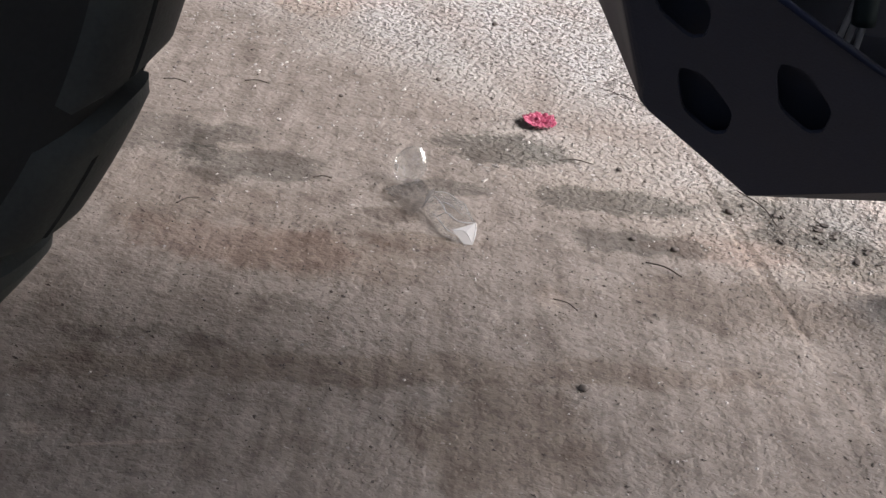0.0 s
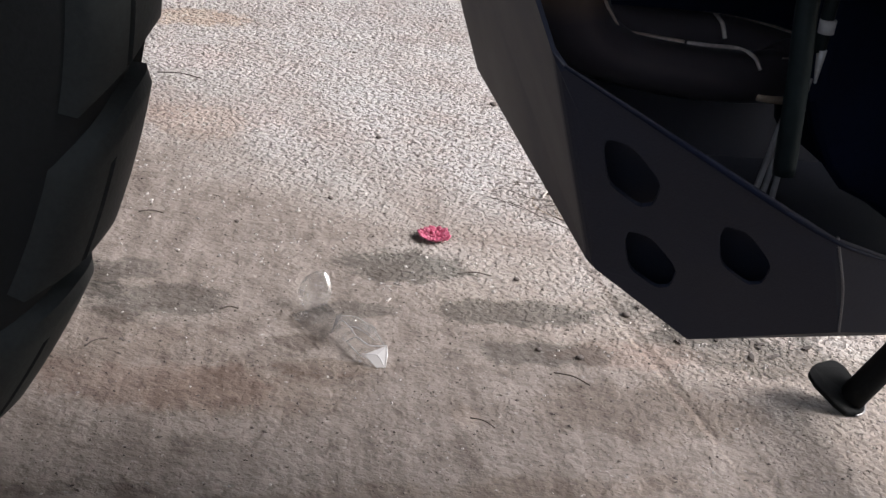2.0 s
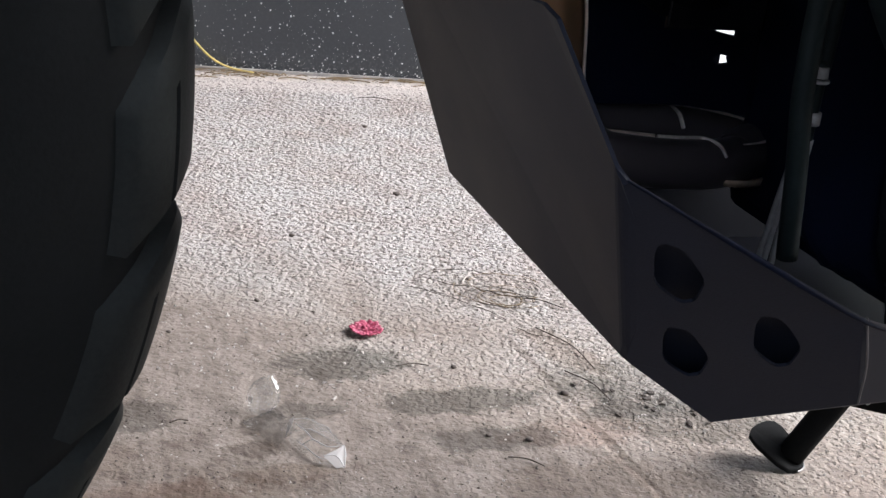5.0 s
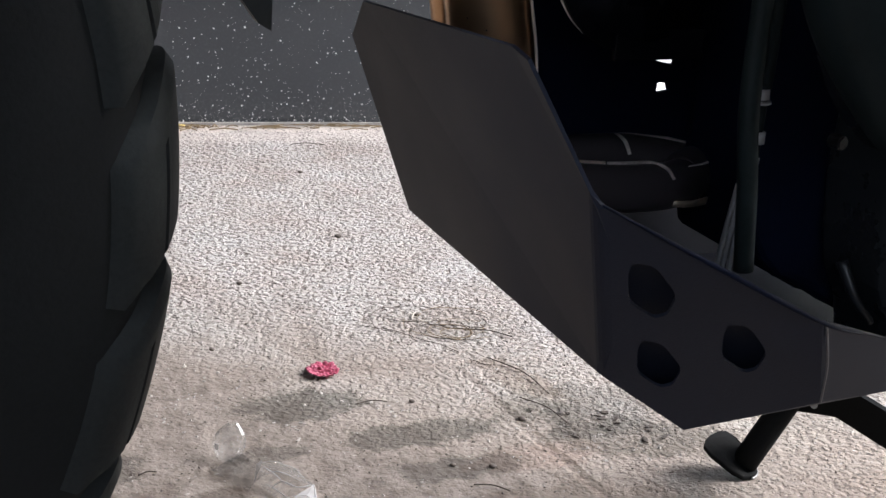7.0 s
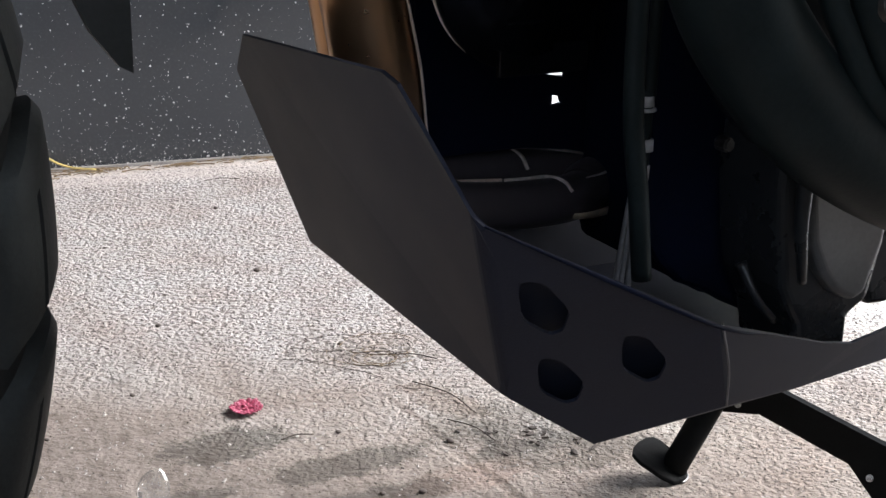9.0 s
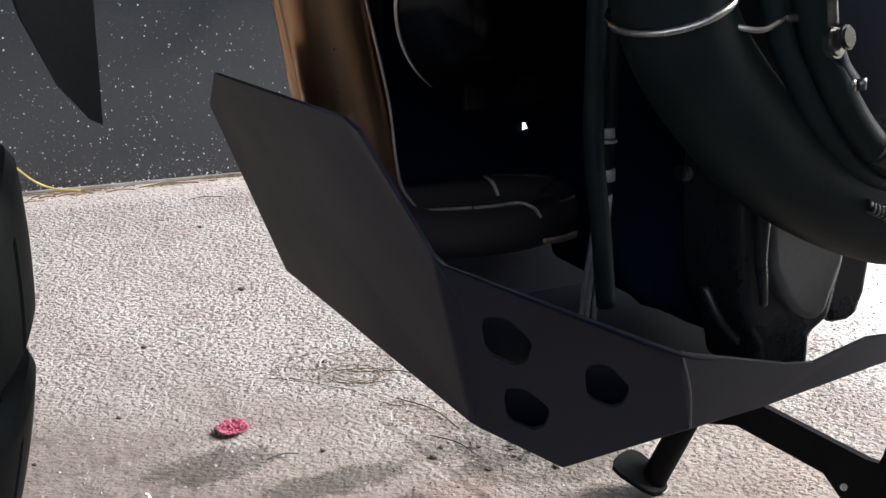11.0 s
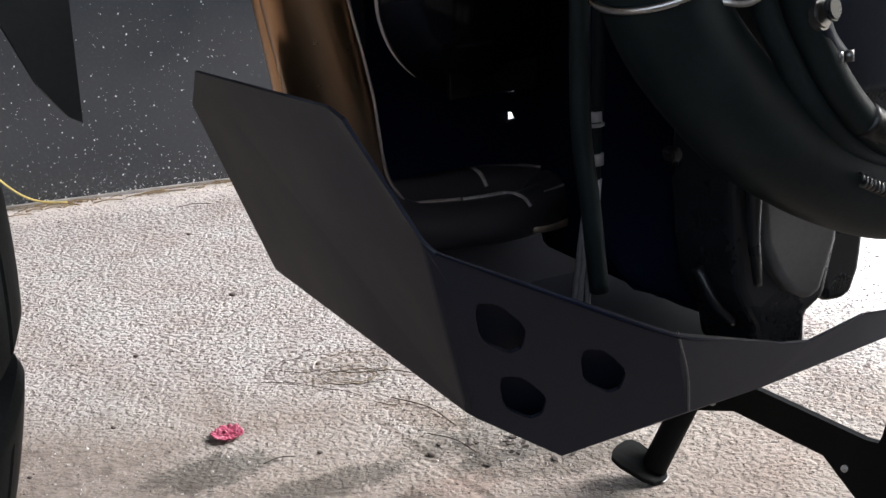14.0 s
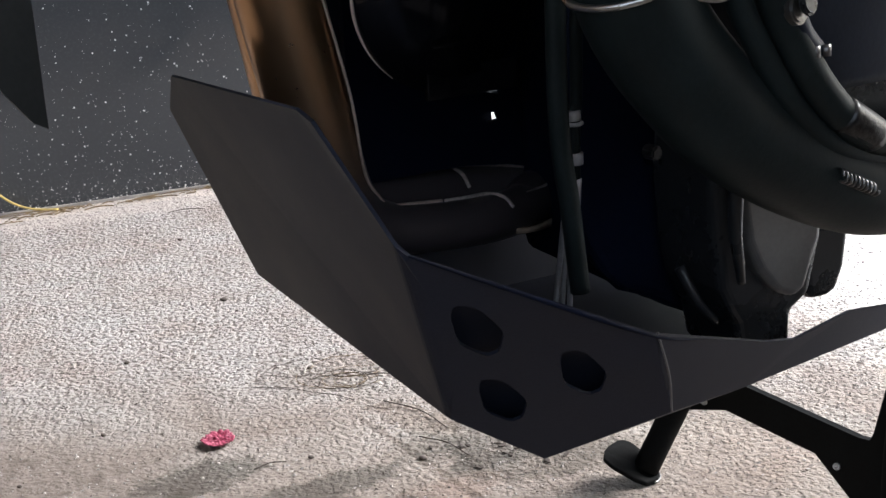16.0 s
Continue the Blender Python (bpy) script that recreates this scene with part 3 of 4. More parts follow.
for i in range(18):
    a = 2 * math.pi * i / 18
    w = 0.03 * (1 if i % 2 else -1)
    p, q = AXLE + Vector((0.04 * math.cos(a + 0.5), w, 0.04 * math.sin(a + 0.5))), AXLE + Vector((0.238 * math.cos(a), w * 0.3, 0.238 * math.sin(a)))
    part("spoke", tube([WHEEL_FIT @ p, WHEEL_FIT @ q], 0.002, 6, 1), M_STEEL, rim)

# --- front mudguard: an arc over the tyre whose rear end is cut to two points
bm = bmesh.new()
rows = []
for i in range(33):
    u = i / 32
    row = []
    for k in range(-6, 7):
        v = k / 6
        tail = radians(38)
        a = tail + (radians(140) - tail) * u
        r = 0.412 - 0.018 * v * v - (0.0 if u > 0.1 else 0.004)
        row.append(bm.verts.new(AXLE + Vector((r * math.cos(a), -0.11 * v, r * math.sin(a)))))
    rows.append(row)
for a, b in zip(rows, rows[1:]):
    for k in range(12):
        bm.faces.new((a[k], a[k + 1], b[k + 1], b[k]))
guard = part("mudguard", bm, M_PLASTIC, bike, "black plastic front mudguard with a pointed tail", True)
sol = guard.modifiers.new("thick", "SOLIDIFY")
sol.thickness = 0.004

for side in (1, -1):
    fin = [(-0.272, 0.456), (-0.277, 0.459), (-0.286, 0.471), (-0.297, 0.496), (-0.307, 0.53), (-0.316, 0.565), (-0.345, 0.625), (-0.318, 0.632), (-0.288, 0.59), (-0.276, 0.545), (-0.272, 0.50)]
    part("tail_fin", prism([local(x + 0.005, side * 0.108, z + 0.001) for x, z in fin], 0.005, (0, 1, 0)), M_PLASTIC, guard)

# --- skid plate: front panel, slotted near flank, rear flank, keel and far flank
P_TOP_FAR, P_SIDE_FAR = local(-0.1576, -0.0743, 0.433), local(-0.1453, -0.1174, 0.4064)
P_LOW_FAR, P_LOW_NEAR = local(-0.1015, -0.1223, 0.3007), local(-0.1181, 0.1231, 0.3092)
P_TOP_NEAR, P_SIDE_NEAR = local(-0.1854, 0.1387, 0.4572), local(-0.1866, 0.1534, 0.4556)
P_HINGE = local(-0.1667, 0.1772, 0.4085)
P_TIP, P_CREASE_TOP, P_CREASE_LOW = local(-0.0650, 0.1155, 0.2713), local(-0.0530, 0.1785, 0.3503), local(-0.0218, 0.1523, 0.2971)


def folded_plate():
    bm = bmesh.new()
    v = {}

    def at(name, p):
        v[name] = bm.verts.new(p)

    for name, p in (("tf", P_TOP_FAR), ("sf", P_SIDE_FAR), ("lf", P_LOW_FAR), ("ln", P_LOW_NEAR), ("hn", P_HINGE), ("sn", P_SIDE_NEAR), ("tn", P_TOP_NEAR),
                    ("tip", P_TIP), ("ct", P_CREASE_TOP), ("cl", P_CREASE_LOW)):
        at(name, p)
    bm.faces.new([v[k] for k in ("tf", "sf", "lf", "ln", "hn", "sn", "tn")])
    # the near flank lies in one plane, with three lozenge slots through it
    ex = (P_CREASE_TOP - P_HINGE).normalized()
    nz = ex.cross(P_TIP - P_HINGE).normalized()
    outer = [bm.edges.get((v[a], v[b])) or bm.edges.new((v[a], v[b])) for a, b in (("hn", "ct"), ("ct", "cl"), ("cl", "tip"), ("tip", "ln"), ("ln", "hn"))]
    loops = []
    lozenge = [(-1.0, -0.95), (-0.35, -1.0), (0.85, -0.1), (1.0, 0.75), (0.65, 1.0), (-0.4, 0.55), (-0.95, -0.5)]
    down = local(0.0, -0.42, -0.9).normalized()
    along = (ex * math.cos(radians(18)) - down * math.sin(radians(18))).normalized()
    for c in (local(-0.1264, 0.1598, 0.3637), local(-0.1005, 0.1361, 0.3179), local(-0.0733, 0.1563, 0.3309)):
        c = c - nz * (c - P_HINGE).dot(nz)
        size_x, size_y = 0.0135, 0.0172
        pts = []
        for k in range(len(lozenge)):
            a, b, d = Vector(lozenge[k - 1]), Vector(lozenge[k]), Vector(lozenge[(k + 1) % len(lozenge)])
            for q in (b + (a - b) * 0.22, b + (a - b) * 0.07 + (d - b) * 0.07, b + (d - b) * 0.22):
                pts.append(bm.verts.new(c + along * (q.x * size_x) + down * (q.y * size_y)))
        for p in pts:
            p.co -= nz * (p.co - P_HINGE).dot(nz)
        loops += [bm.edges.new((pts[k], pts[(k + 1) % len(pts)])) for k in range(len(pts))]
    bmesh.ops.triangle_fill(bm, edges=outer + loops, use_beauty=True, normal=nz)
    # rear flank with its raised lug
    for name, p in (("r1", local(0.0456, 0.1406, 0.3100)), ("r2", local(0.0744, 0.1305, 0.3008)), ("r3", local(0.1269, 0.1160, 0.2985)), ("r4", local(0.1443, 0.1085, 0.2885)), ("r5", local(0.2703, 0.0697, 0.2619)), ("k1", local(0.2697, 0.0682, 0.2571)), ("k2", local(0.0389, 0.1338, 0.2860))):
        at(name, p)
    bm.faces.new([v[k] for k in ("ct", "r1", "k2", "cl")])
    bm.faces.new([v[k] for k in ("r1", "r2", "r3", "r4", "r5", "k1", "k2")])
    # keel and far flank
    for name, p in (("ftip", local(-0.056, -0.110, 0.262)), ("fk", local(0.20, -0.108, 0.258)), ("fr", local(0.20, -0.143, 0.335)), ("fc", local(-0.044, -0.158, 0.335))):
        at(name, p)
    bm.faces.new([v[k] for k in ("ln", "lf", "ftip", "tip")])
    bm.faces.new([v[k] for k in ("tip", "ftip", "fk", "k2", "cl")])
    bm.faces.new([v[k] for k in ("lf", "fc", "fr", "fk", "ftip")])
    bmesh.ops.triangulate(bm, faces=[f for f in bm.faces if len(f.verts) > 4])
    weights = bm.edges.layers.float.new("bevel_weight_edge")
    bend = bm.edges.get((v["ln"], v["hn"]))
    bend[weights] = 1.0
    return bm


skid = part("skid_plate", folded_plate(), M_PLATE, bike, "matt black folded metal skid plate with three slots")
bend = skid.modifiers.new("bend", "BEVEL")
bend.width, bend.segments, bend.limit_method = 0.004, 4, "WEIGHT"
sol = skid.modifiers.new("thick", "SOLIDIFY")
sol.thickness, sol.offset = 0.0016, 0.0
soften(skid, 0.0006)
part("weld_bead", tube([P_CREASE_TOP + Vector((0.001, -0.001, 0.001)), (P_CREASE_TOP + P_CREASE_LOW) / 2 + Vector((0.002, -0.002, 0)), P_CREASE_LOW + Vector((0, -0.001, 0))], 0.0005, 8, 6), M_BEAD, skid, "thin weld line, pale to draw its highlight")
outline = [P_HINGE, P_CREASE_TOP, P_CREASE_LOW, P_TIP, P_LOW_NEAR]
heart = sum(outline, Vector()) / 5
guard_in = bmesh.new()
guard_in.faces.new([guard_in.verts.new(heart + (p - heart) * 0.82 + Vector((0.004, 0.016, -0.004))) for p in outline])
inner = part("inner_guard", guard_in, M_PLATE, skid, "dark inner sheet behind the slots")
inner.modifiers.new("thick", "SOLIDIFY").thickness = 0.0015
# shadow line along the plate's top edge, added as a dark tube
part("edge_shade", tube([P_HINGE + Vector((0.002, -0.0012, -0.001)), (P_HINGE + P_CREASE_TOP) / 2 + Vector((0, -0.0012, -0.0006)), P_CREASE_TOP + Vector((0, -0.0010, -0.0006)), local(-0.004, 0.1605, 0.3300)], lambda t: 0.0003 + 0.0010 * math.sin(math.pi * min(1.0, 0.05 + t)), 8, 6), M_HOLLOW, skid, "thin dark line drawing the shadow at the plate edge", True)

# --- exhaust header pipes: two run down behind the plate, turn back and meet
near_pipe = [local(-0.143, -0.048, 0.64), local(-0.1088, -0.048, 0.475), local(-0.1028, -0.048, 0.446), local(-0.0965, -0.048, 0.415), local(-0.0895, -0.048, 0.376), local(-0.075, -0.045, 0.3495), local(-0.052, -0.0425, 0.3385), local(-0.02, -0.0416, 0.3340), local(0.012, -0.0425, 0.3325), local(0.036, -0.0515, 0.3315), local(0.056, -0.067, 0.3315)]
far_pipe = [local(-0.125, -0.105, 0.64), local(-0.0905, -0.107, 0.4675), local(-0.079, -0.107, 0.406), local(-0.071, -0.106, 0.371), local(-0.056, -0.101, 0.347), local(-0.02, -0.0962, 0.3378), local(0.02, -0.0957, 0.3353), local(0.05, -0.0927, 0.3312), local(0.085, -0.082, 0.3245)]


def necked(t):
    """Header radius: full on the drop, thinner past the bend to fit the camera's view."""
    return 0.0222 - 0.0087 * min(1.0, max(0.0, (t - 0.40) / 0.2))


header_near = part("header_pipe", tube(near_pipe, necked, 32, 12), M_PIPE, bike, "heat-tinted bronze exhaust header pipe", True)
header_far = part("header_pipe", tube(far_pipe, lambda t: necked(t) - 0.0015 * (1.0 - t), 32, 12), M_PIPE, bike, "heat-tinted bronze exhaust header pipe", True)
part("collector", tube([local(0.036, -0.0525, 0.3315), local(0.056, -0.067, 0.3310), local(0.085, -0.080, 0.3245), local(0.13, -0.085, 0.314)], lambda t: 0.0140 + 0.006 * t, 28, 8), M_PIPE, bike, "dark steel exhaust collector", True)


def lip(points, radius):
    """A thin tube along a pipe, mostly to draw its highlights."""
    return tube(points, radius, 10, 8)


# highlights along the pipes' edges, added as pale tubes
part("pipe_glint", lip([local(-0.1235, -0.030, 0.60), local(-0.0940, -0.030, 0.4761), local(-0.0868, -0.030, 0.4468), local(-0.080, -0.030, 0.4163), local(-0.0762, -0.030, 0.3852), local(-0.0730, -0.031, 0.3722), local(-0.0660, -0.035, 0.3627), local(-0.0565, -0.040, 0.3535), local(-0.0374, -0.0455, 0.3496), local(-0.0205, -0.0455, 0.3478)], lambda t: 0.0007 + 0.0003 * t), M_GLINT, header_near, "thin pale tube drawing a highlight on the pipe", True)
part("pipe_glint", lip([local(-0.0185, -0.0455, 0.3475), local(-0.005, -0.0455, 0.3468), local(0.0099, -0.046, 0.3462), local(0.0146, -0.036, 0.3455), local(0.0172, -0.0310, 0.3405)], lambda t: 0.0010), M_GLINT_DIM, header_near, smooth=True)
part("pipe_glint", lip([local(0.0227, -0.0460, 0.3434), local(0.0409, -0.0580, 0.3407), local(0.0560, -0.0700, 0.3403), local(0.0707, -0.0830, 0.3406), local(0.0829, -0.0890, 0.3406)], lambda t: 0.0009), M_GLINT_DIM, header_near, smooth=True)
part("pipe_glint", lip([local(0.0332, -0.0410, 0.3442), local(0.0519, -0.0510, 0.3420), local(0.0719, -0.0630, 0.3413)], lambda t: 0.0004 + 0.0008 * t), M_GLINT_DIM, header_near, smooth=True)
part("pipe_clip", lip([local(0.0737, -0.0830, 0.3433), local(0.0787, -0.0830, 0.3433), local(0.0803, -0.0800, 0.3408)], lambda t: 0.0010), M_GLINT, header_far, "small bright clip", True)
part("pipe_glint", lip([local(-0.060, -0.103, 0.362), local(-0.037, -0.101, 0.3548), local(-0.0098, -0.100, 0.3512), local(0.018, -0.0995, 0.3493)], lambda t: 0.0011), M_GLINT_DIM, header_far, smooth=True)
part("pipe_glint", lip([local(0.0195, -0.0815, 0.3400), local(0.019, -0.0870, 0.3462), local(0.0202, -0.0985, 0.3494), local(0.0493, -0.0960, 0.3452), local(0.080, -0.087, 0.3385)], lambda t: 0.0012), M_GLINT_DIM, header_far, smooth=True)
part("pipe_glint", lip([local(-0.150, -0.047, 0.60), local(-0.1272, -0.047, 0.4767), local(-0.1224, -0.047, 0.4476), local(-0.1165, -0.047, 0.4177)], lambda t: 0.0010), M_GLINT, header_near, smooth=True)
# the reflection at the pipe joint, added as a pale bronze strip
band = bmesh.new()
for k, (s0, w0, z0, z1) in enumerate(((0.0192, -0.0325, 0.3242, 0.3276), (0.0282, -0.0355, 0.3222, 0.326), (0.0385, -0.0405, 0.32, 0.3242), (0.0523, -0.0485, 0.3176, 0.3224), (0.0667, -0.0575, 0.3157, 0.3207))):
    lo, hi = band.verts.new(local(s0, w0, z0)), band.verts.new(local(s0, w0 + 0.0012, z1))
    if k:
        band.faces.new((was[0], lo, hi, was[1]))
    was = (lo, hi)
sheen = part("pipe_sheen", band, M_BRONZE, header_near, "bronze strip on the pipe joint, made pale for a reflection", True)
sheen.modifiers.new("thick", "SOLIDIFY").thickness = 0.0012

def ring(centre, way, radius, wire, bm=None):
    w = Vector(way).normalized()
    a = w.orthogonal().normalized()
    b = w.cross(a)
    pts = [Vector(centre) + (a * math.cos(t) + b * math.sin(t)) * radius for t in [2 * math.pi * k / 24 for k in range(25)]]
    return tube(pts, wire, 8, 2, bm, False)


# --- engine: crankcase, cylinder, front hollow, covers
CRANK = [(-0.009, 0.62), (-0.008, 0.427), (-0.006, 0.383), (-0.003, 0.356), (0.003, 0.3428), (0.0148, 0.3251), (0.0266, 0.3134), (0.0421, 0.3071), (0.0583, 0.2974), (0.0793, 0.2870), (0.105, 0.286), (0.13, 0.292), (0.14, 0.34), (0.14, 0.62)]
HOLE_A = [(0.0140, 0.4026), (0.0450, 0.3988), (0.0455, 0.3920), (0.0300, 0.3955)]
HOLE_B = [(0.0314, 0.3801), (0.0363, 0.3823), (0.0423, 0.3813), (0.0441, 0.3768), (0.0363, 0.3755)]
WINDOW_UPPER = [(0.040, 0.3935), (0.093, 0.3890), (0.093, 0.3766), (0.040, 0.3822)]
WINDOW_LOWER = [(0.0785, 0.3740), (0.093, 0.3730), (0.093, 0.3540), (0.0785, 0.3545)]
HOLE_C = [(-0.0105, 0.3480), (-0.0035, 0.3420), (-0.0085, 0.3440)]
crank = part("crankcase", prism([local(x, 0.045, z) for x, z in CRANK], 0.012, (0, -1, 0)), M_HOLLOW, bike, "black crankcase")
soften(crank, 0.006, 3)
# block added to stop light from the far side
part("light_block", box(0.055, 0.20, -0.045, 0.082, 0.295, 0.62, 0.01, 2), M_HOLLOW, crank)


def pierced(outline, holes, w, thick):
    """An upright sheet across the bike with openings through it."""
    bm = bmesh.new()
    edges = []
    for loop in [outline] + holes:
        vs = [bm.verts.new(local(x, w, z)) for x, z in loop]
        edges += [bm.edges.new((vs[k - 1], vs[k])) for k in range(len(vs))]
    bmesh.ops.triangle_fill(bm, edges=edges, use_beauty=True, normal=(0, -1, 0))
    made = bmesh.ops.extrude_face_region(bm, geom=bm.faces[:])
    bmesh.ops.translate(bm, vec=(0, thick, 0), verts=[e for e in made["geom"] if isinstance(e, bmesh.types.BMVert)])
    bmesh.ops.recalc_face_normals(bm, faces=bm.faces)
    return bm


# black sheets added to keep the hollow dark, pierced where gaps show
part("dark_sheet_front", pierced([(-0.055, 0.356), (0.02, 0.3522), (0.05, 0.3482), (0.085, 0.3410), (0.16, 0.335), (0.16, 0.66), (-0.055, 0.66)], [HOLE_A, HOLE_B], -0.085, 0.004), M_HOLLOW, bike, "black sheet added to darken the engine hollow")
part("dark_sheet_back", pierced([(-0.072, 0.36), (-0.060, 0.292), (0.20, 0.285), (0.20, 0.66), (-0.085, 0.66), (-0.078, 0.42)], [HOLE_C, WINDOW_UPPER, WINDOW_LOWER], -0.148, 0.004), M_HOLLOW, bike, "black sheet added behind the pipes to block light")
part("dark_sheet_top", box(-0.050, 0.160, 0.086, 0.147, 0.3525, 0.3550, 0.0005), M_HOLLOW, bike, "black sheet added above the pipe to keep light off it")
part("gearbox", box(0.11, 0.45, -0.10, 0.10, 0.395, 0.62, 0.03, 4), M_ENGINE, bike, "black gearbox housing", True)
# above the view, widened to block light from overhead
part("cylinder", box(-0.10, 0.22, -0.11, 0.15, 0.555, 0.80, 0.02, 3), M_HOLLOW, bike, "unseen black cylinder block, widened to keep light out", True)
canister = part("oil_filter_cover", disc(local(-0.0345, -0.012, 0.4715), (0.12, -1, 0.05), 0.054, 0.022, 48, 0.008), M_GLOSS, bike, "glossy black round canister", True)
# highlight on the canister's left edge, modelled as a pale arc
rim = [local(-0.0345 - 0.0545 * math.cos(a), -0.002 - 0.003 * math.cos(a), 0.4700 - 0.0525 * math.sin(a)) for a in [radians(-60 + 10 * k) for k in range(12)]]
part("canister_glint", tube(rim, lambda t: 0.0008 * math.sin(math.pi * t) + 0.0001, 8, 3), M_GLINT, canister, "pale arc drawing the highlight on the canister edge", True)
# added strip, placed to cover the upper gap from some camera positions
part("gap_cover", box(-0.052, 0.002, 0.0005, 0.004, 0.4160, 0.432, 0.001), M_GLOSS, canister)
part("canister_tab", box(-0.050, -0.028, -0.0035, 0.003, 0.4425, 0.4450, 0.001), M_GLOSS, canister)


def pot(centre, rx, rz, w0, w1, steps=5):
    """A domed oval cover on the near side."""
    bm = bmesh.new()
    rings = []
    for i in range(steps + 1):
        u = i / steps
        k = math.sqrt(max(0.0, 1 - (u * 0.93) ** 4))
        rings.append([bm.verts.new(centre + Vector((rx * k * math.cos(a), -(w0 + (w1 - w0) * u), rz * k * math.sin(a)))) for a in [2 * math.pi * j / 40 for j in range(40)]])
    for a, b in zip(rings, rings[1:]):
        for j in range(40):
            bm.faces.new((a[j], a[(j + 1) % 40], b[(j + 1) % 40], b[j]))
    bm.faces.new(rings[-1])
    return bm


part("side_cover", pot(Vector((0.135, 0, 0.47)), 0.14, 0.105, 0.085, 0.125), M_COVER, bike, "satin black side cover", True)
lower = part("lower_cover", prism([local(x, 0.06, z) for x, z in ((0.042, 0.42), (0.0397, 0.3765), (0.0435, 0.345), (0.0473, 0.3246), (0.0545, 0.311), (0.0594, 0.3036), (0.0640, 0.282), (0.0960, 0.277), (0.0955, 0.3029), (0.108, 0.3096), (0.1144, 0.3401), (0.118, 0.42))], 0.048, (0, -1, 0)), M_COVER, bike, "satin black lower engine cover")
soften(lower, 0.005, 4)
# the cover's lit face, its brightness put into the colour
face = part("cover_face", prism([local(x, 0.104, z) for x, z in ((0.052, 0.42), (0.0514, 0.3696), (0.0552, 0.3498), (0.0643, 0.3331), (0.0753, 0.3203), (0.0876, 0.3148), (0.0951, 0.318), (0.1038, 0.3443), (0.1065, 0.38), (0.107, 0.42))], 0.013, (0, -1, 0)), M_LOWER, lower, "black cover face painted paler for the light on it")
soften(face, 0.0085, 5)
step = part("cover_flange", prism([local(x, 0.03, z) for x, z in ((0.116, 0.42), (0.1500, 0.42), (0.1481, 0.3427), (0.1456, 0.3137), (0.1408, 0.3013), (0.1348, 0.2985), (0.1208, 0.2993), (0.116, 0.3248))], 0.065, (0, -1, 0)), M_COVER, lower)
soften(step, 0.004, 3)
part("cover_rib", tube([local(0.045, 0.118, 0.385), local(0.0445, 0.119, 0.36), local(0.048, 0.118, 0.345), local(0.054, 0.114, 0.330)], lambda t: 0.0042 - 0.002 * t, 12, 6), M_COVER, lower, smooth=True)
part("cover_rib", tube([local(0.0355, 0.090, 0.335), local(0.0405, 0.098, 0.318), local(0.052, 0.100, 0.305)], lambda t: 0.003 - 0.001 * t, 12, 6), M_COVER, lower, smooth=True)

# --- the fat curved hose with its wire clamps
hose_line = [local(-0.085, 0.165, 0.60), local(-0.068, 0.170, 0.52), local(-0.054, 0.170, 0.482), local(-0.033, 0.172, 0.453), local(-0.003, 0.172, 0.426), local(0.040, 0.170, 0.402), local(0.085, 0.166, 0.386), local(0.16, 0.15, 0.375), local(0.24, 0.12, 0.37)]
hose = part("coolant_hose", tube(hose_line, 0.0235, 28, 10), M_HOSE, bike, "thick black curved coolant hose", True)


part("hose_clamp", ring(local(-0.060, 0.170, 0.494), (0.35, 0.05, -1), 0.0250, 0.0016), M_STEEL, hose, "bright wire hose clamp", True)
part("thin_hose", tube([local(-0.03, 0.19, 0.60), local(-0.012, 0.192, 0.50), local(0.004, 0.194, 0.463), local(0.026, 0.194, 0.436), local(0.05, 0.192, 0.420), local(0.10, 0.185, 0.405)], 0.0075, 14, 8), M_HOSE, bike, "thin black hose", True)
part("thin_hose", tube([local(-0.045, 0.18, 0.60), local(-0.026, 0.186, 0.50), local(-0.010, 0.190, 0.462), local(0.012, 0.190, 0.434), local(0.04, 0.188, 0.415), local(0.10, 0.178, 0.395)], 0.0055, 14, 8), M_HOSE, bike, "thin black hose", True)
part("hose_sleeve", tube([local(0.030, 0.1945, 0.4325), local(0.04, 0.194, 0.4265), local(0.052, 0.192, 0.4195)], 0.0079, 14, 4), worn("foil_sleeve", (0.05, 0.05, 0.05), 0.35, 1.0, 200, 0.4, 0.0006), bike, "crinkled foil sleeve", True)

part("hose_clamp", tube([local(-0.0455, 0.185, 0.4885), local(-0.0432, 0.190, 0.4868), local(-0.0345, 0.193, 0.4856), local(-0.026, 0.193, 0.4882), local(-0.0205, 0.190, 0.4896)], 0.0013, 10, 6), M_STEEL, hose, "bright wire hose clamp", True)
part("clamp_tab", box(-0.0225, -0.0140, -0.1935, -0.1905, 0.4872, 0.4905, 0.0008), M_DULL, hose)
coil_line = []
for k in range(73):
    a = 2 * math.pi * k / 8
    coil_line.append(local(0.031 + 0.0024 * k / 8, 0.1945 + 0.0026 * math.cos(a), 0.4062 - 0.00115 * k / 8 + 0.0026 * math.sin(a)))
part("spring_guard", tube(coil_line, 0.0007, 6, 2), M_DULL, hose, "small wire spring guard", True)

# --- shift lever and its bolts
lever = part("shift_lever", tube([local(-0.010, 0.196, 0.54), local(-0.006, 0.198, 0.500), local(-0.0045, 0.199, 0.486)], 0.0030, 12, 6), M_DULL, bike, "steel shift rod with a round eye", True)
part("rod_eye", disc(local(-0.0030, 0.200, 0.4790), (0.25, -1, 0.25), 0.0062, 0.0045, 28, 0.0010), M_DULL, lever)
part("bolt", disc(local(0.0000, 0.2035, 0.4815), (0.25, -1, 0.25), 0.0050, 0.0030, 28, 0.0010), M_COVER, lever, "dark round bolt head")
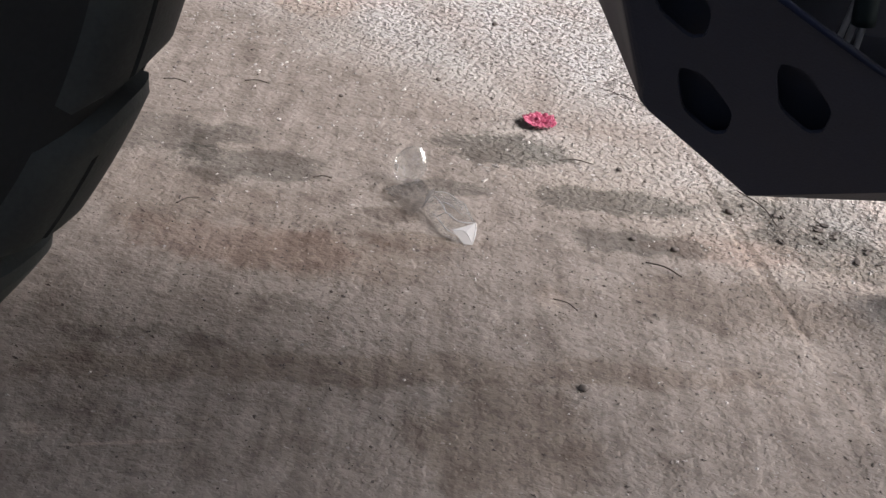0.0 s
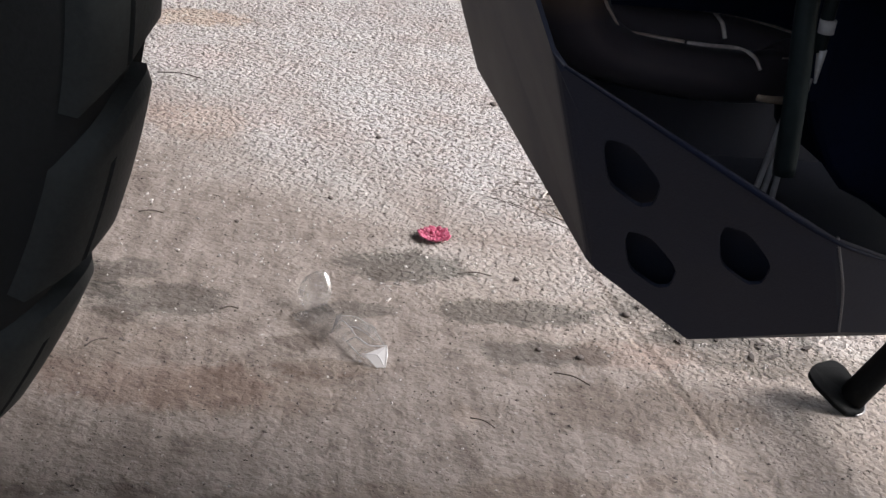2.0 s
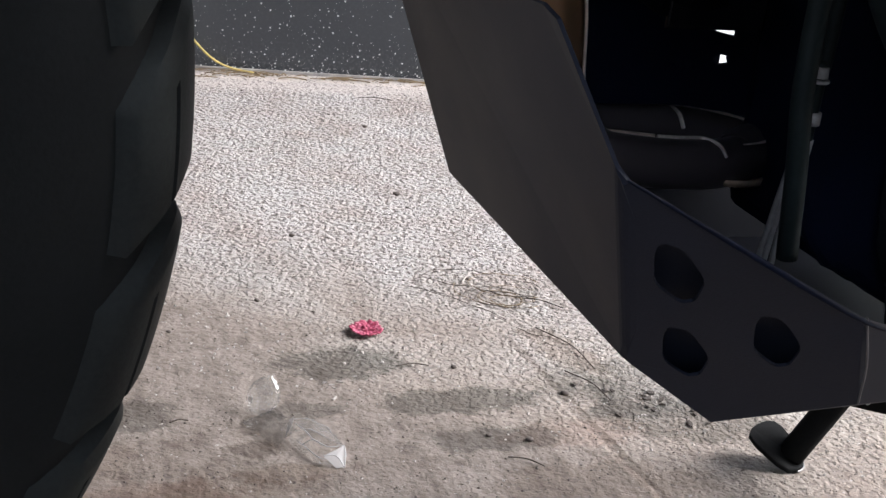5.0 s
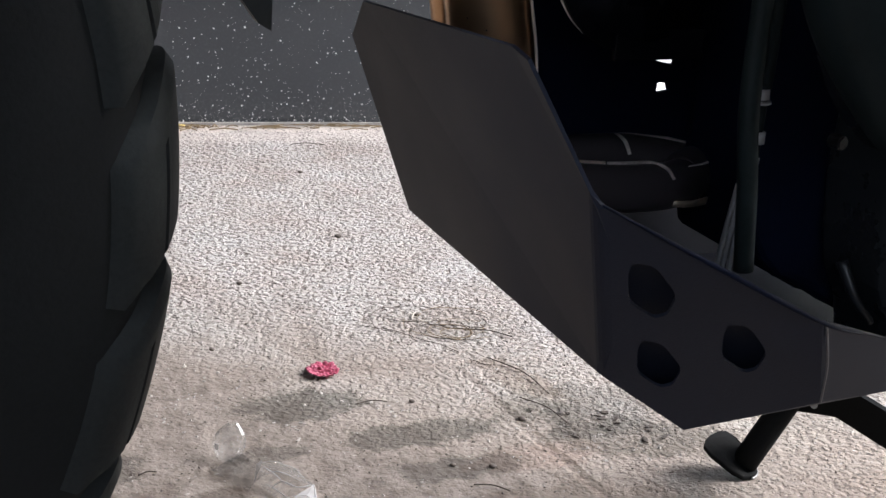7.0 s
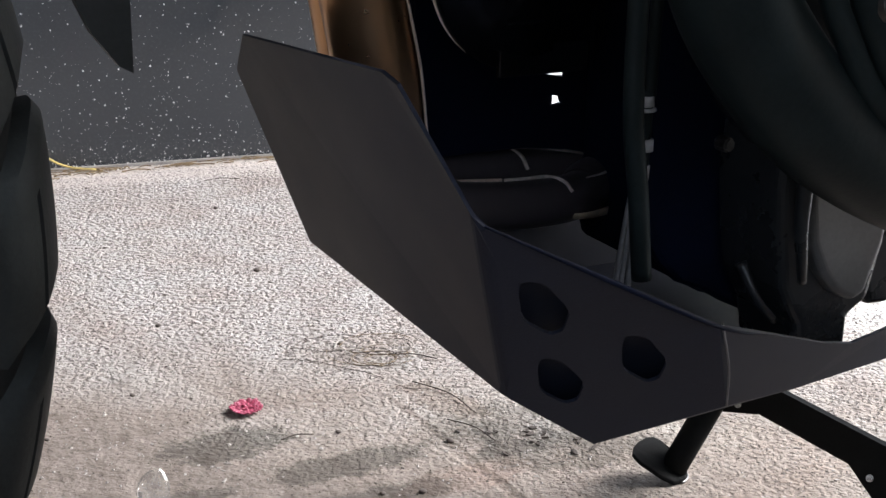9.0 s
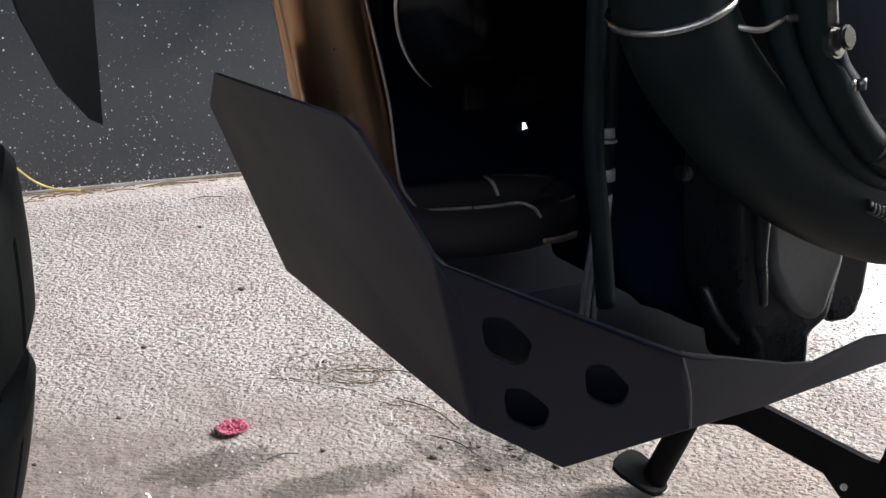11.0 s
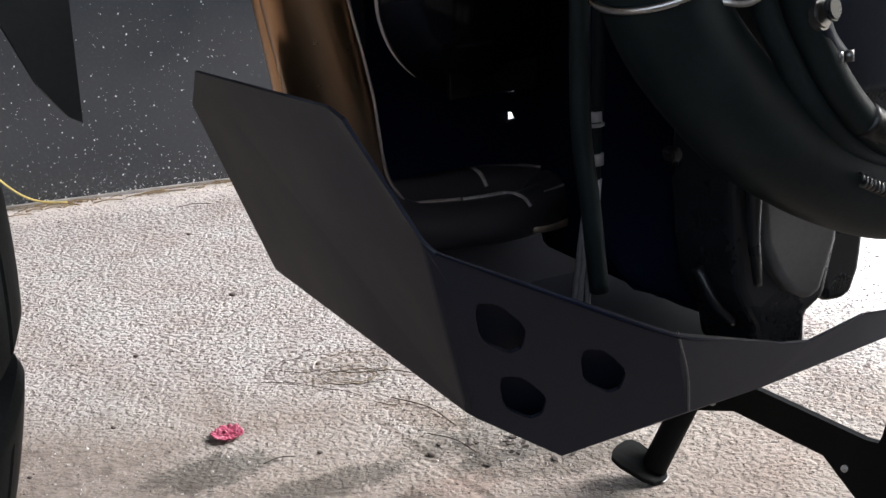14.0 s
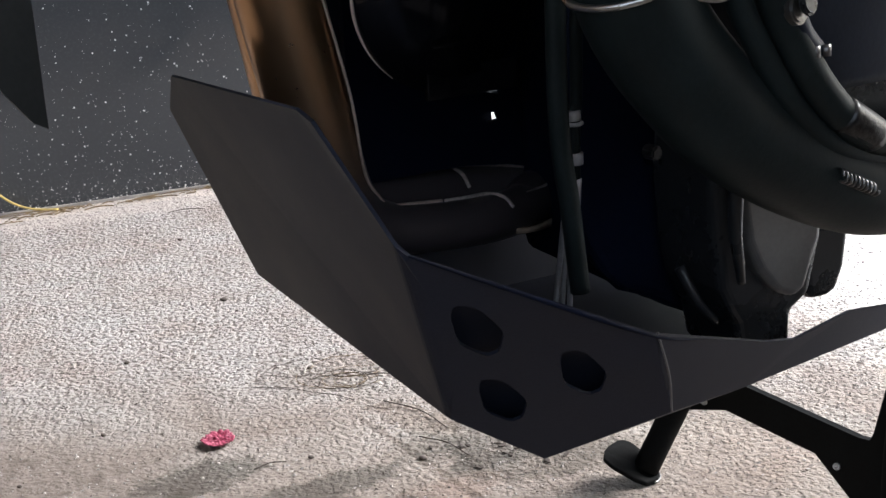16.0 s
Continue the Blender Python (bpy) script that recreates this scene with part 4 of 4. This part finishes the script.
link = part("lever_link", tube([local(-0.002, 0.196, 0.478), local(0.004, 0.195, 0.468), local(0.013, 0.194, 0.459)], 0.0060, 14, 5), M_ENGINE, lever, smooth=True)
for s0 in (0.0090, 0.0148):
    part("bolt", tube([local(s0, 0.199, 0.4630), local(s0 - 0.0002, 0.2, 0.4585)], lambda t: 0.0023 - 0.0004 * t, 14, 2), M_DULL, link, "small bright bolt end", True)
part("bracket", box(0.0, 0.10, -0.192, -0.178, 0.44, 0.56, 0.006, 2), M_ENGINE, bike, smooth=True)

# --- hoses, cable ends and fins before the engine
part("vent_tube", tube([local(-0.037, 0.088, 0.62), local(-0.0375, 0.090, 0.487), local(-0.0385, 0.093, 0.42), local(-0.0355, 0.097, 0.38), local(-0.0316, 0.0987, 0.340)], 0.0048, 14, 8), M_HOSE, bike, "black vent tube", True)
clip_tube = part("cable_end", tube([local(-0.013, 0.073, 0.62), local(-0.0142, 0.073, 0.4346), local(-0.0155, 0.073, 0.419), local(-0.0158, 0.073, 0.385)], 0.0030, 12, 6), M_HOSE, bike, smooth=True)
for z0, z1, r0, r1 in ((0.4195, 0.4150, 0.0034, 0.0036), (0.4138, 0.4128, 0.0046, 0.0046), (0.3990, 0.3935, 0.0036, 0.0034), (0.3862, 0.3715, 0.0022, 0.0006)):
    part("ferrule", tube([local(-0.0157 + 0.06 * (0.395 - z0), 0.0745, z0), local(-0.0157 + 0.06 * (0.395 - z1), 0.0745, z1)], lambda t: r0 + (r1 - r0) * t, 14, 3), M_TAG, clip_tube, "bright metal ferrule", True)
M_DRAIN = worn("grey_tube", (0.26, 0.25, 0.25), 0.35, 0.1, 60, 0.3, 0)
for lean in (0.0, 0.0045, 0.0100):
    part("drain_tube", tube([local(-0.0190 + lean * 0.45, 0.070, 0.372), local(-0.0220 + lean * 0.60, 0.070, 0.3514), local(-0.0251 + lean * 0.80, 0.070, 0.3264), local(-0.0270 + lean, 0.070, 0.312)], 0.0014, 10, 6), M_DRAIN, bike, "grey drain tube", True)
part("engine_bolt", disc(local(0.005, 0.105, 0.402), (0.1, -1, 0), 0.004, 0.008, 6, 0.001), M_DULL, bike)
part("radiator", box(-0.11, -0.075, -0.12, 0.12, 0.545, 0.80, 0.008), M_ENGINE, bike)

# --- centre stand
STAND = [(-0.222, 0.098), (-0.1896, 0.1016), (-0.1616, 0.1034), (-0.040, 0.1066), (-0.0285, 0.109), (-0.0255, 0.116), (-0.017, 0.1558), (0.0, 0.158), (0.0, 0.035), (-0.0064, 0.0385), (-0.0459, 0.0562), (-0.08, 0.0767), (-0.1788, 0.0743), (-0.225, 0.0570), (-0.236, 0.066)]
stand = part("centre_stand", prism([local(0.315, w, z) for w, z in STAND], 0.006, (1, 0, 0)), M_STAND, bike, "black steel centre stand with a flat foot")
part("stand_leg", tube([local(0.277, -0.234, 0.009), local(0.3115, -0.222, 0.085), local(0.340, -0.19, 0.20), local(0.34, -0.12, 0.32)], 0.0112, 16, 5), M_STAND, stand, smooth=True)
part("stand_leg", tube([local(0.277, 0.234, 0.009), local(0.318, 0.16, 0.10), local(0.345, 0.10, 0.20), local(0.34, 0.10, 0.32)], 0.012, 16, 5), M_STAND, stand, smooth=True)
part("stand_leg", tube([local(0.322, -0.005, 0.02), local(0.322, -0.005, 0.13), local(0.335, 0.0, 0.30)], 0.012, 16, 5), M_STAND, stand, smooth=True)


FOOT = [(0.237, 0.241, 0.026), (0.246, 0.250, 0.031), (0.268, 0.257, 0.031), (0.278, 0.250, 0.026), (0.289, 0.236, 0.008), (0.287, 0.226, 0.0046), (0.278, 0.220, 0.0046), (0.264, 0.220, 0.0046)]


def rounded(points, times=1):
    """Cuts the corners of a closed outline."""
    for _ in range(times):
        points = [q for a, b in zip(points, points[1:] + points[:1]) for q in (a.lerp(b, 0.22), a.lerp(b, 0.78))]
    return points


for side in (-1, 1):
    f = part("stand_foot", prism(rounded([local(s0, side * w, z) for s0, w, z in FOOT]), 0.0040, (0, 0, -1)), M_STAND, stand, "flat steel foot pad tilted on the floor")
    soften(f, 0.0008)
    rubbed = rounded([local(s0, side * w, z - 0.0030) for s0, w, z in FOOT])
    part("worn_edge", tube(rubbed[6:13], 0.0011, 8, 2), M_DULL, f, "bright worn lower edge", True)
for s, w, z in ((0.315, -0.2037, 0.0729), (0.315, -0.057, 0.0762)):
    part("stand_bolt", disc(local(s - 0.001, w, z), (-1, -0.6, 0.3), 0.0028, 0.004, 14, 0.0006), M_STEEL, stand, "bright bolt end")

# ---------------- small things on the floor ----------------
rnd = random.Random(7)


def pleated_cup(size_x, size_y, height, seed):
    """A shallow crinkled paper cup, pleated round its rim and folded in its middle."""
    bm = bmesh.new()
    rows = []
    for i in range(17):
        r = 0.02 + 0.98 * i / 16
        row = []
        for j in range(84):
            a = 2 * math.pi * j / 84
            c = Vector((math.cos(a), math.sin(a), 0))
            d = noise.noise_vector(Vector((c.x * 1.6 * r + seed, c.y * 1.6 * r, seed)))
            e = noise.noise_vector(Vector((c.x * r * 5 + seed, c.y * r * 9, 3.1)))
            pleat = (0.7 * math.sin(17 * a + 5.0 * d.x + 3.0 * e.x) + 1.1 * e.y) * r ** 2
            out = r * (1.0 + 0.12 * d.x + 0.05 * pleat)
            fold = (1 - r * r) * (0.28 * math.sin(9.0 * c.y * r + 3 * d.y) + 0.35 * e.z)
            row.append(bm.verts.new((c.x * out * size_x, c.y * out * size_y, height * (0.80 * r * r + 0.62 * pleat + 2.3 * fold + 0.35 * d.z * r + 0.12 * e.y))))
        rows.append(row)
    for a, b in zip(rows, rows[1:]):
        for k in range(84):
            bm.faces.new((a[k], a[(k + 1) % 84], b[(k + 1) % 84], b[k]))
    bm.faces.new(rows[0][::-1])
    low = min(v.co.z for v in bm.verts)
    for v in bm.verts:
        v.co.z -= low - 0.0004
    return bm


petal = part("crumpled_wrapper", pleated_cup(0.0155, 0.0146, 0.0023, 4.2), M_PETAL, None, "", True)
petal.location = (0.001, -0.004, 0)
tagged(petal, "small crumpled pink wrapper lying on the concrete", "litter")
petal.modifiers.new("thick", "SOLIDIFY").thickness = 0.0006


def bag_mesh():
    """A small bag of thin film: a puffed mouth, a collapsed neck and a creased body whose end is folded to a corner."""
    bm = bmesh.new()

    def skin(rows, closed=False):
        for a, b in zip(rows, rows[1:]):
            for k in range(len(a) if closed else len(a) - 1):
                bm.faces.new((a[k], a[(k + 1) % len(a)], b[(k + 1) % len(a)], b[k]))

    # mouth: a standing bubble, open towards the neck
    rows = []
    for i in range(13):
        u = i / 12
        row = []
        for k in range(20):
            a = 2 * math.pi * k / 20
            crease = 0.16 * noise.noise(Vector((u * 2.5, math.cos(a) * 1.6, math.sin(a) * 1.6 + 5)))
            r = math.sin(math.pi * (0.10 + 0.86 * u)) ** 0.7 * (1 + crease)
            row.append(bm.verts.new((-0.0605 + 0.0135 * r * math.cos(a) + 0.004 * (u - 0.5), -0.178 + 0.0085 * r * math.sin(a) + 0.005 * u, 0.001 + 0.031 * u)))
        rows.append(row)
    skin(rows, True)
    # neck: a slack sheet on the floor
    skin([[bm.verts.new((-0.062 + 0.034 * u + 0.010 * v, -0.184 - 0.032 * u + 0.015 * v,
                         0.0010 + 0.008 * u * (1 - v * v) + 0.0016 * (1 + noise.noise(Vector((u * 4, v * 2, 1.0)))))) for v in [k / 5 - 1 for k in range(11)]] for u in [i / 10 for i in range(11)]])
    # body: a crumpled, flattened tube with crisp folds along its ridge and back
    low = [(-0.0327, -0.2120), (-0.0265, -0.2200), (-0.0175, -0.2305), (-0.0056, -0.2406), (0.0080, -0.2437)]
    ridge = [(-0.0335, -0.2030), (-0.0250, -0.2100), (-0.0155, -0.2215), (-0.0040, -0.2325), (0.0080, -0.2352)]
    back = [(-0.0310, -0.1990), (-0.0173, -0.1964), (-0.0040, -0.2065), (0.0050, -0.2180), (0.0129, -0.2302)]
    body = []
    for i in range(13):
        u = i / 3.0
        k, f = min(3, int(u)), u - min(3, int(u))
        foot, top, rear = (Vector(line[k]).lerp(Vector(line[k + 1]), f).to_3d() for line in (low, ridge, back))
        foot.z, top.z, rear.z = 0.0008, 0.0125, 0.0125
        away = (rear - top).normalized() * 0.006
        ground = rear + Vector((away.x, away.y, -0.0117))
        row = []
        for n, p in enumerate((foot, foot.lerp(top, 0.35), foot.lerp(top, 0.7), top, top.lerp(rear, 0.33), top.lerp(rear, 0.67), rear, rear.lerp(ground, 0.5), ground)):
            rough = 0.0 if n in (0, 8) else 0.0020
            row.append(bm.verts.new(p + rough * noise.noise_vector(Vector((i * 0.83, n * 1.37, 3.0)))))
        body.append(row)
    skin(body)
    # the stiff folded corner at the end, and a tuft where the neck meets the body
    end = [bm.verts.new(p) for p in ((-0.0010, -0.2428, 0.0092), (0.0131, -0.2303, 0.0136), (0.0158, -0.2411, 0.0008), (0.0100, -0.2440, 0.0008))]
    mid = bm.verts.new((0.0085, -0.2392, 0.0090))
    tuft = [bm.verts.new(p) for p in ((-0.0352, -0.2010, 0.0120), (-0.0312, -0.1995, 0.0150), (-0.0318, -0.2070, 0.0110), (-0.0355, -0.2120, 0.0012))]
    for a, b in zip(end, end[1:] + end[:1]):
        bm.faces.new((a, b, mid)).material_index = 1
    bm.faces.new(tuft).material_index = 1
    bmesh.ops.triangulate(bm, faces=[f for f in bm.faces if f.calc_center_median().x > -0.034])

    # doubled film along the folds, whitened to draw the highlights there
    def fold(points, radius):
        was = set(bm.faces)
        tube(points, lambda t: radius * (0.35 + 0.65 * math.sin(math.pi * t)), 6, 3, bm)
        for f in bm.faces:
            if f not in was:
                f.material_index = 1

    fold([row[3].co.copy() for row in body[1:10:2]], 0.0005)
    fold([row[6].co.copy() for row in body[0:12:2]], 0.0003)
    fold([row[1].co.copy() for row in body[3:13:3]], 0.0004)
    fold([body[2][2].co.copy(), body[5][4].co.copy(), body[9][5].co.copy()], 0.0004)
    fold([body[5][1].co.copy(), body[7][3].co.copy(), body[10][3].co.copy(), end[1].co.copy()], 0.0006)
    fold([end[0].co.copy(), mid.co.copy(), end[2].co.copy()], 0.0005)
    fold([end[1].co.copy(), (end[1].co + end[2].co) / 2 + Vector((0.0006, 0, 0)), end[2].co.copy()], 0.0008)
    return bm


bag = part("plastic_bag", bag_mesh(), M_FILM, None, "", True)
bag.data.set_sharp_from_angle(angle=radians(14))
bag.data.materials.append(clear_film(0.40, "ShaderNodeBsdfDiffuse"))
for f in bag.data.polygons:
    c = f.center
    if c.x < -0.070 and c.z > 0.010 and c.y < -0.180:
        f.material_index = 1
tagged(bag, "small clear crumpled plastic bag lying on the concrete", "plastic bag")


def strand(name, pts, radius, material, label, category, sides=8):
    ob = part(name, tube(pts, radius, sides, 6), material, None, "", True)
    tagged(ob, label, category)
    return ob


def on_wall(x, z, off=0.006):
    return WALL_M @ Vector((x, -off, z))


c0 = on_wall(-0.27, 0.008, 0.012)
strand("cord", [Vector((-0.458, 0.668, 0.004)), Vector((-0.462, 0.695, 0.02)), on_wall(-0.41, 0.045, 0.012), on_wall(-0.375, 0.085), on_wall(-0.345, 0.07), on_wall(-0.318, 0.040, 0.012), on_wall(-0.295, 0.020, 0.014), c0, on_wall(-0.235, 0.003, 0.016)], 0.0017, M_CORD, "thin yellow cord hanging down to the foot of the dark wall", "cord")

# straw and dust gathered along the wall's foot
bm = bmesh.new()
for i in range(190):
    x = rnd.uniform(-0.75, 0.30)
    off, ln, turn = 0.006 + abs(rnd.gauss(0, 0.014)), rnd.uniform(0.008, 0.05), rnd.gauss(0, 0.4)
    a = on_wall(x, 0.0018, off)
    b = on_wall(x + ln * math.cos(turn), 0.0022, max(0.004, off - ln * math.sin(turn) * 0.4))
    tube([a, (a + b) / 2 + Vector((0, rnd.uniform(-0.003, 0.003), rnd.uniform(0, 0.003))), b], rnd.uniform(0.0004, 0.0011), 5, 4, bm)
straw = part("straw_litter", bm, M_STRAW)
tagged(straw, "dry straw and fibres gathered in the dust along the wall", "straw", kind="stuff")
# a tangle of root fibres
for k in range(9):
    r, t0, cx, cy = rnd.uniform(0.018, 0.05), rnd.uniform(0, 6.28), 0.118 + rnd.gauss(0, 0.012), 0.135 + rnd.gauss(0, 0.012)
    pts = [Vector((cx + r * (1 + 0.15 * rnd.random()) * math.cos(t0 + a), cy + r * 0.8 * math.sin(t0 + a), 0.0012 + 0.002 * rnd.random())) for a in [i * 0.45 for i in range(rnd.randint(4, 8))]]
    strand("root_fibre", pts, rnd.uniform(0.0002, 0.0004), rnd.choice((M_BARK, M_STRAW, M_STRAW)), "thin curled dry root fibre on the concrete", "root fibre", 5)["group"] = "root fibres"
# loose coils and long fibres of the same tangle
for k, (rx, ry, turns) in enumerate(((0.030, 0.024, 1.15), (0.024, 0.018, 1.3), (0.033, 0.020, 0.7), (0.017, 0.013, 1.2))):
    pts = [Vector((0.118 + 0.003 * k + rx * (1 - 0.12 * i / 14) * math.cos(2.2 + k + 2 * math.pi * turns * i / 14), 0.115 - 0.002 * k + ry * (1 - 0.1 * i / 14) * math.sin(2.2 + k + 2 * math.pi * turns * i / 14), 0.0012 + 0.0016 * rnd.random())) for i in range(15)]
    strand("root_fibre", pts, 0.0003, (M_BARK, M_STRAW)[k % 2], "thin dry root fibre coiled in a loop", "root fibre", 5)["group"] = "root fibres"
for line in (((0.029, 0.1128), (0.0619, 0.107), (0.0902, 0.0902), (0.1124, 0.0792), (0.1298, 0.0643)), ((0.0467, 0.1401), (0.0699, 0.1313), (0.0871, 0.1342)), ((0.1393, 0.0511), (0.1553, 0.0406), (0.1651, 0.0406))):
    strand("root_fibre", [Vector((x, y, 0.0010)) for x, y in line], 0.0003, M_BARK, "long dark root fibre lying on the concrete", "root fibre", 5)["group"] = "root fibres"
strand("curled_shaving", [Vector((0.0807, 0.1386, 0.0012)), Vector((0.0841, 0.1519, 0.003)), Vector((0.0899, 0.1579, 0.0015))], 0.0010, M_PEBBLE, "small pale curled shaving on the concrete", "shaving", 6)
# twigs on the floor
TWIGS = [(-0.351, 0.258, 0.05, 10), (-0.241, -0.079, 0.022, 20), (-0.30, -0.12, 0.02, 15), (0.16, 0.115, 0.05, -12),
         (0.185, 0.02, 0.09, -52), (0.205, -0.05, 0.06, -48), (-0.085, 0.755, 0.05, 12), (0.154, -0.196, 0.03, -12), (0.05, -0.06, 0.03, 20), (-0.12, -0.21, 0.015, 30), (0.10, -0.285, 0.02, -15), (-0.19, -0.30, 0.02, 60)]
for x, y, ln, turn in TWIGS:
    d = Vector((math.cos(radians(turn)), math.sin(radians(turn)), 0)) * ln / 2
    c = Vector((x, y, 0.0018))
    strand("twig", [c - d, c + Vector((-d.y, d.x, 0)) * 0.18 + Vector((0, 0, 0.001)), c + d], rnd.uniform(0.0004, 0.0007), M_BARK, "thin dry twig lying on the concrete", "twig", 5)["group"] = "twigs on the floor"


def grit(name, count, place, size, material, label, long=1.0):
    """Many small stones in one mesh."""
    verts, faces = [], []
    for _ in range(count):
        x, y = place()
        r = size()
        n0 = len(verts)
        t = rnd.uniform(0, 6.28)
        sx, sy, sz = r * rnd.uniform(0.7, 1.5) * rnd.uniform(1, long), r * rnd.uniform(0.6, 1.1), r * rnd.uniform(0.4, 0.8)
        for px, py, pz in ((1, 0, 0), (0.2, 1, 0.1), (-1, 0.1, 0), (0, -1, 0.1), (0.1, 0.1, 1), (0, 0, -0.7)):
            px, py, pz = px + rnd.uniform(-0.25, 0.25), py + rnd.uniform(-0.25, 0.25), pz + rnd.uniform(-0.2, 0.2)
            verts.append((x + (px * math.cos(t) * sx - py * math.sin(t) * sy), y + (px * math.sin(t) * sx + py * math.cos(t) * sy), 0.25 * sz + pz * sz))
        for a, b, c in ((0, 1, 4), (1, 2, 4), (2, 3, 4), (3, 0, 4), (1, 0, 5), (2, 1, 5), (3, 2, 5), (0, 3, 5)):
            faces.append((n0 + a, n0 + b, n0 + c))
    me = bpy.data.meshes.new(name)
    me.from_pydata(verts, [], faces)
    me.materials.append(material)
    return tagged(new(name, me), label, "grit", kind="stuff")


def far_part():
    while True:
        x, y = rnd.uniform(-0.75, 1.0), rnd.uniform(-0.15, 0.86)
        if rnd.random() < min(1, 0.15 + (y + 0.15) * 2.2):
            return x, y


grit("pale_grit", 14000, far_part, lambda: rnd.uniform(0.0007, 0.0021), M_PEBBLE, "pale loose grit on the worn concrete")
grit("dark_grit", 6500, lambda: (rnd.uniform(-0.6, 0.9), rnd.uniform(-0.65, 0.86)), lambda: abs(rnd.gauss(0.0003, 0.00045)) + 0.0003, M_DARKGRIT, "dark crumbs scattered over the concrete", 1.5)
grit("crumbs", 2600, lambda: (rnd.uniform(-0.55, 0.75), rnd.triangular(-0.70, 0.35, -0.25)), lambda: 0.0006 + 0.0011 * rnd.random() ** 2.5, M_DARKGRIT, "dark crumbs of concrete and soil on the floor", 1.3)
grit("pale_crumbs", 1500, lambda: (rnd.uniform(-0.55, 0.75), rnd.triangular(-0.70, 0.25, -0.20)), lambda: 0.0005 + 0.0009 * rnd.random() ** 2.5, M_PEBBLE, "pale crumbs of concrete on the floor", 1.4)
# pale slivers beside the stain
for x, y, turn, size in ((-0.008, -0.106, -10, 0.75), (-0.014, -0.113, 25, 0.6), (-0.011, -0.118, -25, 0.5), (-0.008, -0.136, 70, 0.8), (0.003, -0.092, 20, 0.5), (-0.020, -0.110, 5, 0.45)):
    bm = box(-0.0045, 0.0045, -0.0014, 0.0014, 0.0, 0.0014, 0.0005)
    for p in bm.verts:
        p.co.y *= 1.0 - 0.6 * max(0.0, p.co.x / 0.0045) + rnd.uniform(-0.2, 0.2)
        p.co = p.co * size
    chip = part("concrete_sliver", bm, M_PEBBLE)
    chip.matrix_world = Matrix.Translation((x, y, 0.0001)) @ Matrix.Rotation(radians(turn), 4, "Z")
    tagged(chip, "pale sliver of concrete lying by a damp stain", "concrete sliver", "slivers on the floor")
# dark flakes of dirt on the floor below the skid plate
for k in range(16):
    x, y, r = 0.268 + rnd.gauss(0, 0.028), -0.066 + rnd.gauss(0, 0.020), rnd.uniform(0.0025, 0.0060)
    bm = bmesh.new()
    ring_v = [bm.verts.new((r * rnd.uniform(0.6, 1.4) * math.cos(a), 0.45 * r * rnd.uniform(0.6, 1.3) * math.sin(a), 0.0003 + 0.0012 * rnd.random())) for a in [i * math.pi / 4 for i in range(8)]]
    bm.faces.new(ring_v)
    made = bmesh.ops.extrude_face_region(bm, geom=bm.faces[:])
    bmesh.ops.translate(bm, vec=(0, 0, 0.0009), verts=[e for e in made["geom"] if isinstance(e, bmesh.types.BMVert)])
    flake = part("dirt_flake", bm, M_BARK)
    flake.matrix_world = Matrix.Translation((x, y, 0.0)) @ Matrix.Rotation(rnd.uniform(0, 3.14), 4, "Z")
    tagged(flake, "dark flake of dried dirt on the concrete", "dirt flake", "dirt flakes under the skid plate")
# single stones
for x, y, r in ((-0.106, 0.204, 0.006), (-0.012, 0.374, 0.007), (-0.108, 0.032, 0.005), (0.086, -0.049, 0.005), (-0.082, 0.621, 0.006), (0.156, -0.159, 0.006), (0.123, -0.161, 0.005), (0.185, -0.07, 0.007), (0.136, -0.375, 0.006), (0.087, 0.152, 0.005), (-0.169, -0.057, 0.004)):
    bm = bmesh.new()
    bmesh.ops.create_icosphere(bm, subdivisions=2, radius=r * 0.55)
    for v in bm.verts:
        v.co *= 1 + 0.35 * noise.noise(v.co * 220 + Vector((x, y, 0)) * 90)
        v.co.z *= 0.55
    low = min(v.co.z for v in bm.verts)
    for v in bm.verts:
        v.co += Vector((x, y, -low - 0.0006))
    tagged(part("pebble", bm, M_DARKGRIT, None, "", True), "small dark stone on the concrete", "stone", "stones on the floor")

# white flecks on the dark panel, thicker towards its foot
verts, faces = [], []
for _ in range(8000):
    z = 0.006 + (rnd.random() ** 2.0) * 0.9
    x = rnd.uniform(-1.2, 0.41)
    r = 0.00032 + 0.0012 * rnd.random() ** 5
    n0, t = len(verts), rnd.uniform(0, 6.28)
    for k in range(6):
        a = t + k * math.pi / 3
        q = r * rnd.uniform(0.7, 1.3)
        verts.append((x + q * math.cos(a), -0.0012, z + q * math.sin(a)))
    verts.append((x, -0.0022, z))
    for k in range(6):
        faces.append((n0 + k, n0 + (k + 1) % 6, n0 + 6))
me = bpy.data.meshes.new("fleck")
me.from_pydata(verts, [], faces)
me.materials.append(M_WHITE)
flecks = tagged(new("fleck", me), "tiny white paint flecks on the dark panel", "paint fleck", kind="stuff")
flecks.matrix_world = WALL_M
